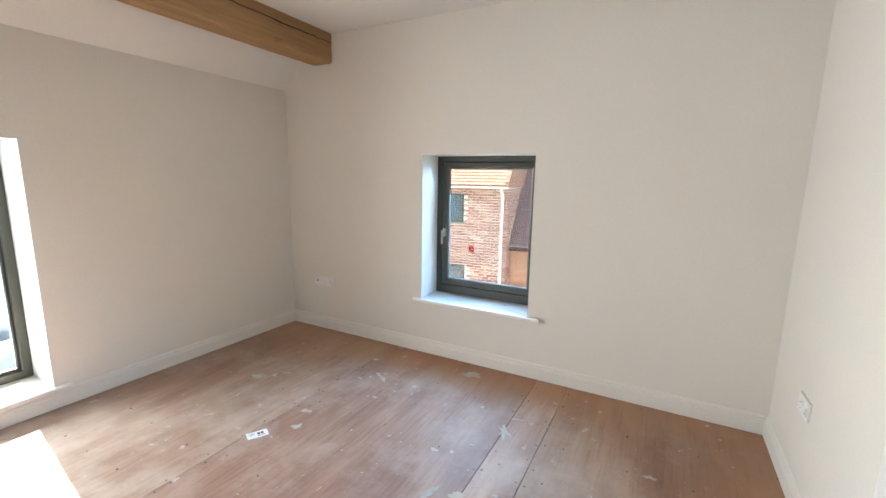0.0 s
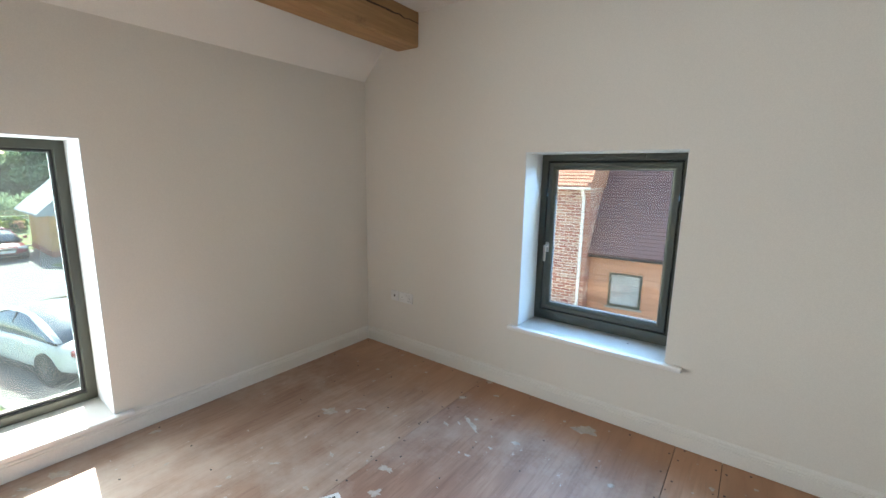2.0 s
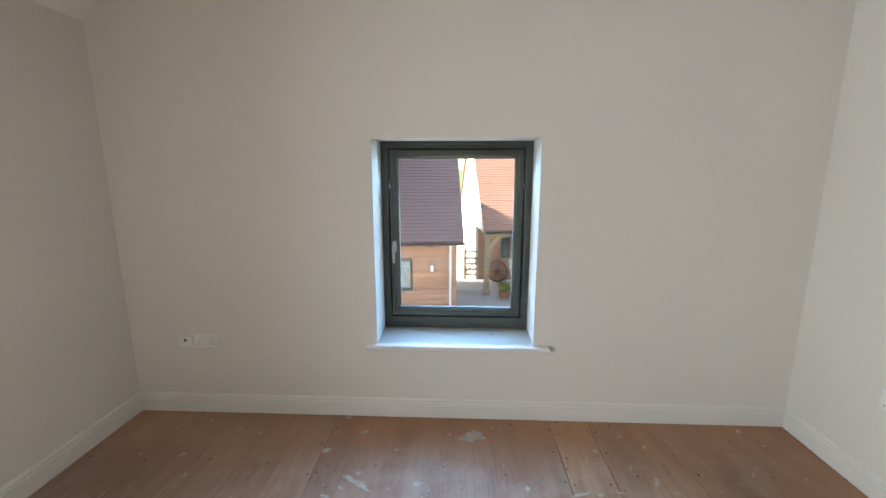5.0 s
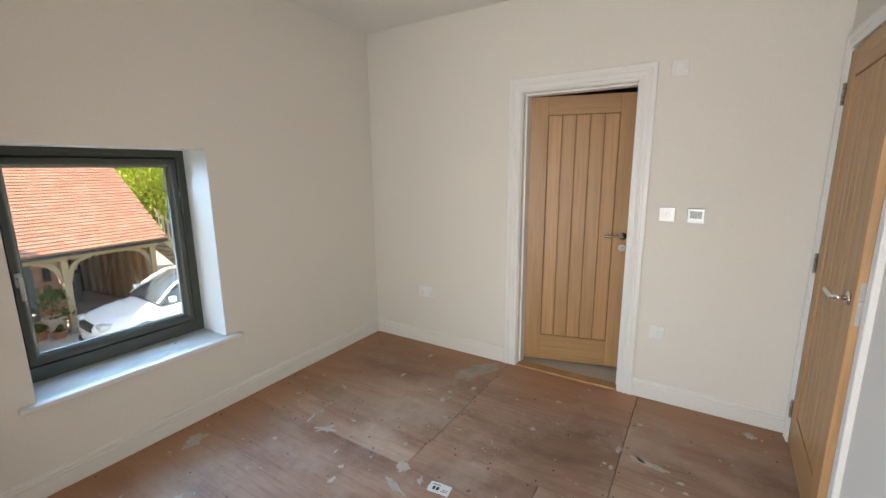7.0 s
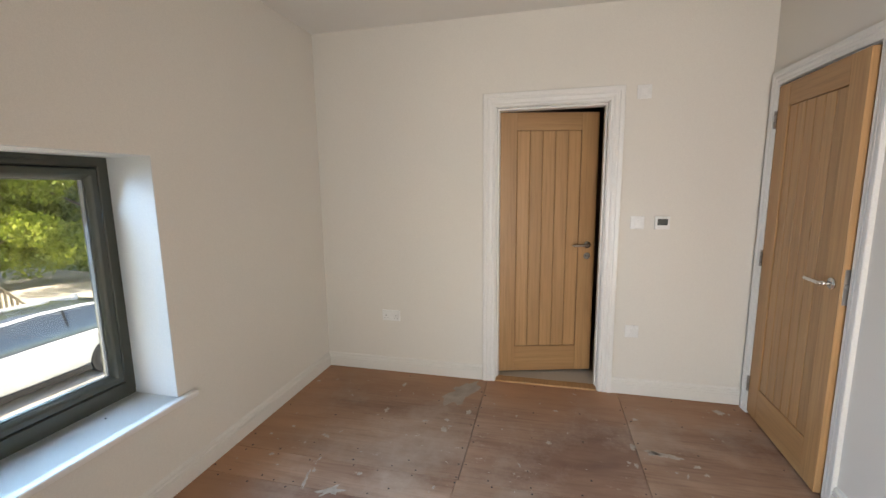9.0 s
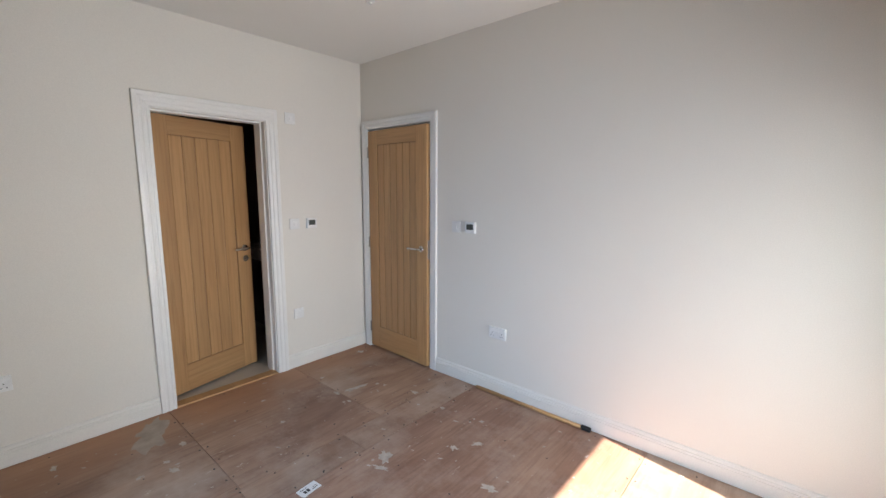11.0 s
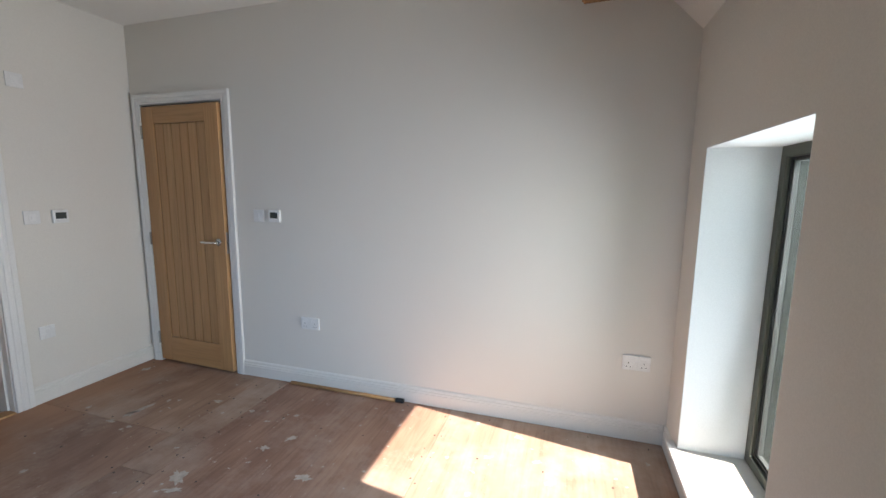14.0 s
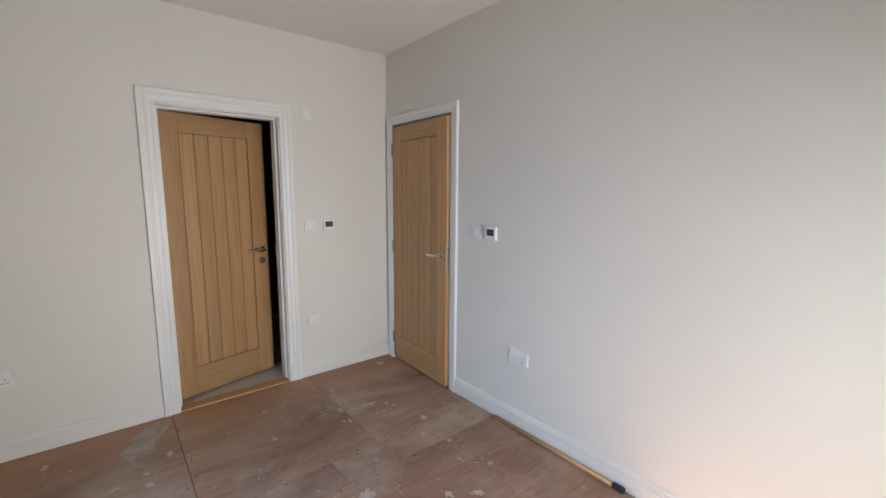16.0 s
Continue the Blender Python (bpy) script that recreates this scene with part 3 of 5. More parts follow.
def single_plate(name, m, label, category, knob):
    top = thing(name, label, category, m)
    part("plate", plate_body(0.086), PLASTIC, top)
    if knob == "rocker":
        part("rocker", box(bmesh.new(), (-0.0065, 0.0085, -0.016), (0.0065, 0.013, 0.016), 0.002), PLASTIC, top)
    elif knob == "isolator":
        part("surround", box(bmesh.new(), (-0.018, 0.0085, -0.022), (0.018, 0.011, 0.022), 0.001), PLASTIC, top)
        part("rocker", box(bmesh.new(), (-0.008, 0.0105, -0.013), (0.008, 0.0145, 0.013), 0.002), PLASTIC, top)
    elif knob == "outlet":
        part("flex_outlet", cyl(bmesh.new(), (0, 0.0085, 0.006), (0, 0.0115, 0.006), 0.011, n=20), PLASTIC, top)
    elif knob == "aerial":
        part("aerial_ring", cyl(bmesh.new(), (0, 0.0085, 0), (0, 0.012, 0), 0.010, n=20), STEEL, top, "steel aerial ring")
        part("aerial_pin", cyl(bmesh.new(), (0, 0.012, 0), (0, 0.0125, 0), 0.006, n=16), BLACK, top)
    return top


def thermostat(m, label):
    top = thing("thermostat", label, "thermostat", m, "room thermostats")
    part("body", box(bmesh.new(), (-0.045, 0, -0.043), (0.045, 0.022, 0.043), 0.004, seg=3), PLASTIC, top)
    part("screen", box(bmesh.new(), (-0.031, 0.021, -0.016), (0.031, 0.0228, 0.026), 0.0005), SCREEN, top, "dark grey display")
    for k in range(3):
        part("key", box(bmesh.new(), (-0.027 + 0.02 * k, 0.0215, -0.034), (-0.013 + 0.02 * k, 0.0232, -0.025), 0.001), PLASTIC, top)
    return top


double_socket(on_wall(-0.858, S, 0.467, "s"), "white double socket low on the wall near the entrance door")
double_socket(on_wall(-2.985, S, 0.465, "s"), "white double socket low on the wall near the tall window")
double_socket(on_wall(-2.70, N, 0.465, "n"), "white double socket beside the aerial plate")
double_socket(on_wall(E, 2.37, 0.466, "e"), "white double socket low on the ensuite wall")
single_plate("aerial_socket", on_wall(-2.826, N, 0.465, "n"), "white single aerial socket plate with dark centre", "socket", "aerial")
single_plate("light_switch", on_wall(-0.462, S, 1.222, "s"), "white one-gang light switch beside the door", "switch", "rocker")
single_plate("light_switch", on_wall(E, 0.605, 1.218, "e"), "white one-gang light switch beside the ensuite door", "switch", "isolator")
single_plate("fan_isolator", on_wall(E, 0.606, 2.052, "e"), "white fan isolator plate high beside the architrave", "switch", "isolator")
single_plate("flex_outlet_plate", on_wall(E, 0.602, 0.462, "e"), "white flex outlet plate low beside the ensuite door", "outlet", "outlet")
thermostat(on_wall(-0.602, S, 1.224, "s"), "white room thermostat with a grey screen beside the switch")
thermostat(on_wall(E, 0.455, 1.218, "e"), "white room thermostat with a grey screen on the ensuite wall")

# wooden pole with a black end along the skirting
pole = thing("wooden_pole", "slim wooden pole with black end cap lying along the skirting", "pole")
part("shaft", cyl(bmesh.new(), (-0.70, S + 0.034, 0.0125), (-1.535, S + 0.036, 0.0125), 0.0125, n=14), OAKH, pole, smooth=True)
bm = cyl(bmesh.new(), (-1.53, S + 0.036, 0.0155), (-1.585, S + 0.036, 0.0155), 0.0155, n=14)
part("end_cap", bm, BLACK, pole, "black plastic end cap")

# small round outlet on the ceiling
outlet = thing("ceiling_outlet", "tiny round white outlet on the ceiling", "outlet", pose(-0.39, 0.65, 2.6135))
part("cover", cyl(bmesh.new(), (0, 0, 0.004), (0, 0, -0.008), 0.028, 0.024, 24), PLASTIC, outlet)
part("nozzle", cyl(bmesh.new(), (0, 0, -0.008), (0, 0, -0.016), 0.009, n=14), PLASTIC, outlet)

# wash stand glimpsed through the ensuite door
vanity = thing("vanity_unit", "dark vanity unit with a white basin in the ensuite", "vanity", pose(2.05, 0.12, 0.004))
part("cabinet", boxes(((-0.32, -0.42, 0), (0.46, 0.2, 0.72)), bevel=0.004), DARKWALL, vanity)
part("drawer_front", boxes(((-0.337, -0.41, 0.05), (-0.321, 0.19, 0.37)), bevel=0.003), CARBON, vanity)
part("drawer_front", boxes(((-0.337, -0.41, 0.38), (-0.321, 0.19, 0.70)), bevel=0.003), CARBON, vanity)
basin = box(bmesh.new(), (-0.35, -0.44, 0.721), (0.46, 0.22, 0.86), 0.02, seg=3)
part("basin", basin, PLASTIC, vanity, "white basin top", True)

# labels stuck on the boards
def paper_label(x, y, turn):
    top = thing("paper_label", "torn white printed label stuck to the plywood floor", "label", pose(x, y, 0.0005, 0, 0, turn), "labels on the floor")
    bm = bmesh.new()
    rim = [(-0.055, -0.03), (0.02, -0.034), (0.054, -0.031), (0.056, 0.012), (0.05, 0.033), (-0.02, 0.031), (-0.056, 0.034)]
    sweep(bm, [[(u, v, 0) for u, v in rim], [(u, v, 0.0008) for u, v in rim]])
    part("paper", bm, PAPER, top)
    for k, (u0, u1, v0, v1) in enumerate(((0.0, 0.014, -0.006, 0.016), (0.019, 0.032, -0.006, 0.016), (0.0, 0.04, -0.02, -0.016), (-0.045, -0.012, 0.012, 0.016), (-0.045, -0.018, 0.002, 0.005))):
        part("print_bar", boxes(((u0, v0, 0.0007), (u1, v1, 0.0011))), INK, top)


paper_label(-1.868, 1.478, 62)
paper_label(-0.708, 1.372, 97)

# ---- outside: materials ----
G = -2.7
def island_tint(name, colours, rough, relief=0.3, fine=60.0):
    """Joined pieces: each island takes its own tone out of a few."""
    m, nodes, links, bsdf = shader(name, rough, 0, 0.3)
    geo = nodes.new("ShaderNodeNewGeometry")
    info = nodes.new("ShaderNodeObjectInfo")
    add = nodes.new("ShaderNodeMath")
    add.operation = "ADD"
    links.new(geo.outputs["Random Per Island"], add.inputs[0])
    links.new(info.outputs["Random"], add.inputs[1])
    frac = nodes.new("ShaderNodeMath")
    frac.operation = "FRACT"
    links.new(add.outputs[0], frac.inputs[0])
    cr = nodes.new("ShaderNodeValToRGB")
    cr.color_ramp.elements[0].color = (*colours[0], 1)
    cr.color_ramp.elements[1].color = (*colours[-1], 1)
    for i, c in enumerate(colours[1:-1]):
        e = cr.color_ramp.elements.new((i + 1) / (len(colours) - 1))
        e.color = (*c, 1)
    links.new(frac.outputs[0], cr.inputs[0])
    co = coords(nodes, links, (1, 1, 1))
    n = node(nodes, "ShaderNodeTexNoise", Scale=fine, Detail=4.0)
    links.new(co, n.inputs["Vector"])
    col = mix(nodes, links, ramp(nodes, links, n.outputs[0], 0.35, 1.3), cr.outputs[0], tuple(0.6 * x for x in colours[0]))
    links.new(col, bsdf.inputs["Base Color"])
    bump(nodes, links, bsdf, n.outputs[0], relief, 0.004)
    return m


GRAVEL = plain("pale_gravel", (0.27, 0.26, 0.235), 0.95, vary=0.14, scale=0.35, fine=40, relief=0.5, depth=0.012)
PALEYARD = plain("pale_yard_gravel", (0.50, 0.455, 0.40), 0.95, vary=0.16, scale=1.5, fine=40, relief=0.5, depth=0.012)
LAWN = plain("lawn_grass", (0.18, 0.24, 0.05), 0.9, vary=0.3, scale=0.9, fine=60, relief=0.8, depth=0.02)
MEADOW = plain("meadow_grass", (0.13, 0.19, 0.055), 0.95, vary=0.35, scale=0.12, fine=8, relief=0.6, depth=0.05)
KERB = plain("stone_kerb", (0.31, 0.30, 0.27), 0.85, vary=0.1)
BRICK = island_tint("red_brick", ((0.38, 0.15, 0.11), (0.54, 0.33, 0.25), (0.29, 0.11, 0.095), (0.60, 0.45, 0.37), (0.42, 0.17, 0.125), (0.34, 0.16, 0.14)), 0.9)
MORTAR = plain("lime_mortar", (0.76, 0.72, 0.66), 0.95, vary=0.1)
CLAY = island_tint("orange_clay_tile", ((0.42, 0.20, 0.135), (0.48, 0.25, 0.175), (0.37, 0.165, 0.11), (0.50, 0.285, 0.205)), 0.85)
DARKTILE = island_tint("brown_clay_tile", ((0.205, 0.125, 0.122), (0.25, 0.145, 0.135), (0.22, 0.135, 0.132), (0.27, 0.16, 0.145), (0.235, 0.135, 0.125)), 0.85, 0.15, 20.0)
SLATE = plain("pale_slate", (0.40, 0.43, 0.46), 0.6, vary=0.1, scale=2)
CLADDING = timber("cedar_cladding", (0.54, 0.30, 0.195), (0.42, 0.21, 0.13), 0.7, grain=(2, 40, 40), piece=0.14)
LARCH = timber("pale_larch_boards", (0.72, 0.43, 0.20), (0.60, 0.33, 0.135), 0.75, grain=(40, 40, 2), piece=0.12)
GREENOAK = timber("green_oak_post", (0.52, 0.40, 0.26), (0.42, 0.30, 0.18), 0.75, grain=(30, 30, 2), piece=0.1)
GREENOAKH = timber("green_oak_plate", (0.52, 0.40, 0.26), (0.42, 0.30, 0.18), 0.75, grain=(2, 30, 30), piece=0.1)
RENDER = plain("white_render", (0.80, 0.78, 0.73), 0.9, vary=0.04, fine=80, relief=0.3)
SAGE = plain("grey_green_paint", (0.13, 0.17, 0.175), 0.5, vary=0.05)
WHITEPVC = plain("white_pvc", (0.78, 0.78, 0.76), 0.4, vary=0.02)
DARKROOM = plain("dark_interior", (0.07, 0.055, 0.045), 0.9, vary=0.2)
TERRACOTTA = plain("terracotta", (0.45, 0.20, 0.11), 0.85, vary=0.12, scale=12)
CREAMPOT = plain("cream_pot", (0.58, 0.45, 0.37), 0.8, vary=0.08)
BLUEGLASS = plain("dark_reflecting_glass", (0.10, 0.14, 0.17), 0.06, vary=0.2, relief=0.0)
# opaque lodge pane, a pale sky reflection put into its base colour
PALEPANE = plain("pale_reflection_pane", (0.30, 0.34, 0.36), 0.06, vary=0.25, relief=0.0)
CARGLASS = plain("car_glass", (0.15, 0.19, 0.23), 0.05, 0.6, vary=0.05, relief=0.0)
WHITECAR = plain("white_car_paint", (0.80, 0.81, 0.82), 0.18, vary=0.01, relief=0.0)
REDCAR = plain("dark_red_car_paint", (0.36, 0.045, 0.06), 0.2, vary=0.02, relief=0.0)
GREYCAR = plain("dark_grey_car_paint", (0.045, 0.055, 0.06), 0.3, vary=0.02, relief=0.0)
CARDARK = plain("car_black_trim", (0.02, 0.02, 0.021), 0.5)
ALLOY = plain("alloy_rim", (0.17, 0.17, 0.18), 0.3, 1.0)
LAMPGLASS = plain("headlamp_glass", (0.62, 0.66, 0.70), 0.08, 0.3, relief=0.0)
TAILRED = plain("tail_lamp_red", (0.35, 0.015, 0.02), 0.15, relief=0.0)
BARK = plain("bark", (0.13, 0.10, 0.075), 0.95, vary=0.3, scale=5, fine=30, relief=0.9, depth=0.02)


def leaves(name, a, b):
    m, nodes, links, bsdf = shader(name, 0.55, 0, 0.3)
    geo = nodes.new("ShaderNodeNewGeometry")
    col = mix(nodes, links, geo.outputs["Random Per Island"], a, b)
    links.new(col, bsdf.inputs["Base Color"])
    tl = nodes.new("ShaderNodeBsdfTranslucent")
    links.new(col, tl.inputs[0])
    both = nodes.new("ShaderNodeMixShader")
    both.inputs[0].default_value = 0.5
    links.new(bsdf.outputs[0], both.inputs[1])
    links.new(tl.outputs[0], both.inputs[2])
    links.new(both.outputs[0], nodes["Material Output"].inputs[0])
    return m


LEAF = leaves("tree_leaf", (0.05, 0.10, 0.02), (0.14, 0.20, 0.035))
# brighter copy of the tree leaf, the sun's glare put into its colour
LEAFBRIGHT = leaves("sunny_leaf", (0.22, 0.30, 0.035), (0.42, 0.46, 0.08))
# far leaves paled, the haze of distance put into the leaf colour
LEAFHAZE = leaves("hazed_leaf", (0.24, 0.33, 0.20), (0.38, 0.47, 0.29))
BLOOM = leaves("flower_petals", (0.5, 0.2, 0.25), (0.6, 0.45, 0.15))


def mesh_boxes(name, items, material, parent, kind="stuff"):
    """Many small boxes, each given by a matrix on a unit cube, as one mesh."""
    cube = [Vector((x, y, z)) for x in (-0.5, 0.5) for y in (-0.5, 0.5) for z in (-0.5, 0.5)]
    quads = ((0, 1, 3, 2), (4, 6, 7, 5), (0, 4, 5, 1), (2, 3, 7, 6), (0, 2, 6, 4), (1, 5, 7, 3))
    vs, fs = [], []
    for m in items:
        o = len(vs)
        vs += [m @ v for v in cube]
        fs += [tuple(o + i for i in q) for q in quads]
    me = bpy.data.meshes.new(name)
    me.from_pydata(vs, [], fs)
    me.materials.append(material)
    ob = new(name, me)
    ob.parent = parent
    return tagged(ob, kind=kind)


def pieces(name, size, places, material, parent, most=300):
    """Alike pieces: the first ones are objects that share one mesh, the rest are joined."""
    bm = boxes((tuple(-s / 2 for s in size), tuple(s / 2 for s in size)))
    first = part(name, bm, material, parent)
    first.matrix_local = places[0]
    for m in places[1:most]:
        ob = first.copy()
        scene.collection.objects.link(ob)
        ob.parent = parent
        ob.matrix_local = m
    if len(places) > most:
        mesh_boxes(name + "s_joined", [m @ Matrix.Diagonal((*size, 1)) for m in places[most:]], material, parent)


def tile_places(x0, x1, y0, z0, pitch, length, gauge=0.115, wide=0.175, seed=3):
    """Places of lapped plain tiles on a slope that rises along +y."""
    r = random.Random(seed)
    rows, out = int(length / gauge), []
    for j in range(rows):
        off = wide / 2 if j % 2 else 0
        n = int((x1 - x0 + wide / 2) / wide)
        for i in range(n):
            d = j * gauge + gauge * 0.9
            out.append(pose(x0 + off + (i + 0.5) * wide - wide / 4, y0 + d * math.cos(radians(pitch)), z0 + d * math.sin(radians(pitch)) + 0.03,
                            pitch - 7.0 + r.gauss(0, 0.5), r.gauss(0, 0.3), r.gauss(0, 0.2)))
    return out


# ---- outside: ground ----
ground = structure("ground", boxes(((-600, -600, G - 0.5), (600, 600, G))), MEADOW, "summer meadow and fields reaching to the horizon", "ground")
structure("road", boxes(((-30.5, -60, G - 0.2), (-4.2, 9.5, G + 0.004))), GRAVEL, "pale sunlit gravel drive", "drive")
structure("pavement", boxes(((-5, 9.5, G - 0.2), (14, 30, G + 0.004)), ((-3.6, 3.4, G - 0.2), (14, 9.5, G + 0.004))), PALEYARD, "pale gravel courtyard", "yard")


def lawn_patch(name, rim, label):
    bm = sweep(bmesh.new(), [[(x, y, G - 0.1) for x, y in rim], [(x, y, G + 0.05) for x, y in rim]])
    ob = structure(name, bm, LAWN, label, "lawn")
    edge = []
    for (x0, y0), (x1, y1) in zip(rim, rim[1:] + rim[:1]):
        d = math.hypot(x1 - x0, y1 - y0)
        n = max(1, int(d / 0.9))
        for i in range(n):
            t = (i + 0.5) / n
            edge.append(pose(x0 + (x1 - x0) * t, y0 + (y1 - y0) * t, G + 0.03, 0, 0, math.degrees(math.atan2(y1 - y0, x1 - x0))) @ Matrix.Diagonal((d / n - 0.01, 0.09, 0.1, 1)))
    mesh_boxes("kerb_stones", edge, KERB, ob)


corner = [(-13.3 - 1.2 * math.sin(a), -0.55 + 1.1 * math.cos(a)) for a in [k * math.pi / 10 for k in range(0, 6)]]
lawn_patch("lawn_front", [(-6.2, 2.25 - 0.1)] + [(-9.9, 1.38)] + corner + [(-14.6, -4.0), (-6.2, -4.0)], "mown lawn with a stone kerb beside the drive")
lawn_patch("lawn_side", [(-24.6, 4.2), (-22.6, 4.9), (-22.4, 6.5), (-26, 6.5)], "small mown lawn strip beside the garage")
lawn_patch("lawn_far", [(-37.5, 2.9), (-32, 2.9), (-31.5, 9), (-37.5, 9)], "bright mown grass behind the parking")
lawn_patch("lawn_left", [(-24.5, -3), (-22.8, -0.4), (-22.7, 0.0), (-24.4, -0.1), (-26, -3)], "planted border corner by the drive")


# ---- outside: buildings in the yard, which stands six degrees askew ----
def yard(u, v, z=0.0, turn=0.0):
    return pose(0, 0, 0, 0, 0, 6) @ pose(u, v, z, 0, 0, turn)


def house_window(parent, x0, z0, x1, z1, y, pane_mat=None):
    bm = bmesh.new()
    rings = []
    for sx, sz in ((0, 0), (1, 0), (1, 1), (0, 1)):
        rings.append([((x0 + u) if sx == 0 else (x1 - u), y + d, (z0 + u) if sz == 0 else (z1 - u)) for u, d in ((0, 0.03), (0, -0.02), (0.06, -0.02), (0.07, 0.03))])
    win = part("window", sweep(bm, rings, True), OLIVE, parent, "olive framed window")
    part("pane", boxes(((x0 + 0.05, y + 0.0, z0 + 0.05), (x1 - 0.05, y + 0.012, z1 - 0.05))), pane_mat or BLUEGLASS, win)
    part("sill", boxes(((x0 - 0.05, y - 0.06, z0 - 0.05), (x1 + 0.05, y + 0.02, z0 - 0.002)), bevel=0.006), KERB, win)


# brick house
brickh = thing("brick_house", "red brick house with an orange clay tile roof", "house", yard(0, 11.12))
u0, u1, ez = -7.2, -2.58, 1.22
part("wall", boxes(((u0, 0.02, G), (u1 - 0.015, 0.30, ez + 0.1)), ((u1 - 0.3, 0.3, G), (u1 - 0.015, 5.5, ez + 0.1)), ((u0, 0.3, G), (u0 + 0.3, 5.5, ez + 0.1))), MORTAR, brickh)
house_window(brickh, -4.42, 0.22, -3.85, 1.03, -0.012)
house_window(brickh, -4.36, -2.0, -3.78, -1.0, -0.012)
# sloping core of the roof, gutter, downpipe
part("roof", prism([(-0.28, ez), (-0.28, ez + 0.05), (2.765, ez + 0.05 + 3.045), (5.81, ez + 0.05), (5.81, ez)], u0 - 0.1, u1 + 0.04, "x"), CLAY, brickh)
bm = bmesh.new()
rings = [[(x, -0.33 + 0.06 * math.cos(q), ez + 0.03 + 0.06 * math.sin(q)) for q in [math.pi + k * math.pi / 8 for k in range(9)]] for x in (u0 - 0.1, u1 + 0.06)]
part("gutter", sweep(bm, rings), WHITEPVC, brickh, "white half-round gutter")
bm = cyl(bmesh.new(), (-2.72, -0.07, G), (-2.72, -0.07, ez - 0.25), 0.036)
cyl(bm, (-2.72, -0.07, ez - 0.25), (-2.72, -0.33, ez), 0.036)
part("downpipe", bm, WHITEPVC, brickh, "white downpipe")
part("alarm_box", boxes(((-3.66, -0.05, -0.60), (-3.50, 0.0, -0.44)), bevel=0.01), TAILRED, brickh, "small red alarm box")

# cart lodge: brown tile roof, cedar cladding
lodge = thing("cart_lodge", "timber clad outbuilding with a weathered brown tile roof", "outbuilding", yard(0, 11.38))
part("wall", boxes(((-2.58, 0.32, G), (-0.12, 0.5, -0.4)), ((-0.30, 0.5, G), (-0.12, 4.4, -0.4))), DARKROOM, lodge)
nb = 15
for i in range(nb):
    z = G + 0.03 + i * 0.152
    part("cladding_board", boxes(((-2.58, 0.295, z), (-0.112, 0.318, z + 0.147)), bevel=0.004), CLADDING, lodge)
    part("cladding_board", boxes(((-0.117, 0.319, z), (-0.095, 4.4, z + 0.147)), bevel=0.004), CLADDING, lodge)
house_window(lodge, -2.07, -1.78, -1.29, -0.90, 0.285, PALEPANE)
part("roof", prism([(0.02, -0.47), (0.02, -0.43), (2.3, 2.13), (4.6, -0.43), (4.6, -0.47)], -2.58, 0.06, "x"), DARKTILE, lodge)
bm = bmesh.new()
rings = [[(x, -0.03 + 0.055 * math.cos(q), -0.45 + 0.055 * math.sin(q)) for q in [math.pi + k * math.pi / 8 for k in range(9)]] for x in (-2.56, 0.1)]
part("gutter", sweep(bm, rings), CARDARK, lodge, "dark half-round gutter")
part("downpipe", cyl(bmesh.new(), (-0.28, 0.22, G), (-0.28, 0.22, -0.5), 0.034), WHITEPVC, lodge, "white downpipe")
bm = box(bmesh.new(), (-0.83, 0.20, -1.26), (-0.73, 0.29, -1.0), 0.01)
cyl(bm, (-0.78, 0.16, -1.22), (-0.78, 0.16, -1.06), 0.05)
cyl(bm, (-0.78, 0.16, -1.06), (-0.78, 0.16, -1.0), 0.07, 0.02)
part("wall_lamp", bm, CHROME, lodge, "steel outdoor wall lamp")
part("sensor", boxes(((-0.82, 0.22, -0.62), (-0.75, 0.29, -0.55)), bevel=0.01), CARDARK, lodge, "small dark sensor")

# field gate beside the lodge
gate = thing("field_gate", "weathered five-bar timber field gate", "gate", yard(0.58, 16.05, G))
for z in (0.15, 0.35, 0.56, 0.78, 1.02):
    part("bar", boxes(((0, -0.02, z), (0.78, 0.02, z + 0.075)), bevel=0.005), GREENOAKH, gate)
for x in (0, 0.7):
    part("post", boxes(((x, -0.035, 0.0), (x + 0.08, 0.035, 1.22)), bevel=0.008), GREENOAK, gate)
part("brace", sweep(bmesh.new(), [[(0.05, -0.03, 0.2), (0.05, -0.03, 0.28), (0.05, -0.02, 0.28), (0.05, -0.02, 0.2)], [(0.72, -0.03, 0.96), (0.72, -0.03, 1.04), (0.72, -0.02, 1.04), (0.72, -0.02, 0.96)]]), GREENOAKH, gate)

# barn with an open oak-framed front
barn = thing("barn", "oak-framed barn with an orange tile roof and open cart bays", "barn", yard(0, 13.55))
bu0, bu1, be = 0.95, 5.40, -0.50
ridge_y, ridge_z = 4.25, be + 3.8
part("wall", prism([(2.5, G), (2.5, be - 0.12), (0.25, be - 0.12), (0.25, be + 0.02), (ridge_y, ridge_z - 0.25), (8.2, be - 0.15), (8.2, G)], bu0 + 0.06, bu0 + 0.16, "x"), RENDER, barn, "white gable wall")
part("roof", prism([(-0.02, be), (-0.02, be + 0.04), (ridge_y, ridge_z), (8.5, be + 0.04), (8.5, be), (ridge_y, ridge_z - 0.12)], bu0, bu1, "x"), CLAY, barn)
part("back_wall", boxes(((bu0 + 0.16, 2.5, G), (3.66, 2.62, be + 1.8))), CLADDING, barn, "cedar boarded wall")
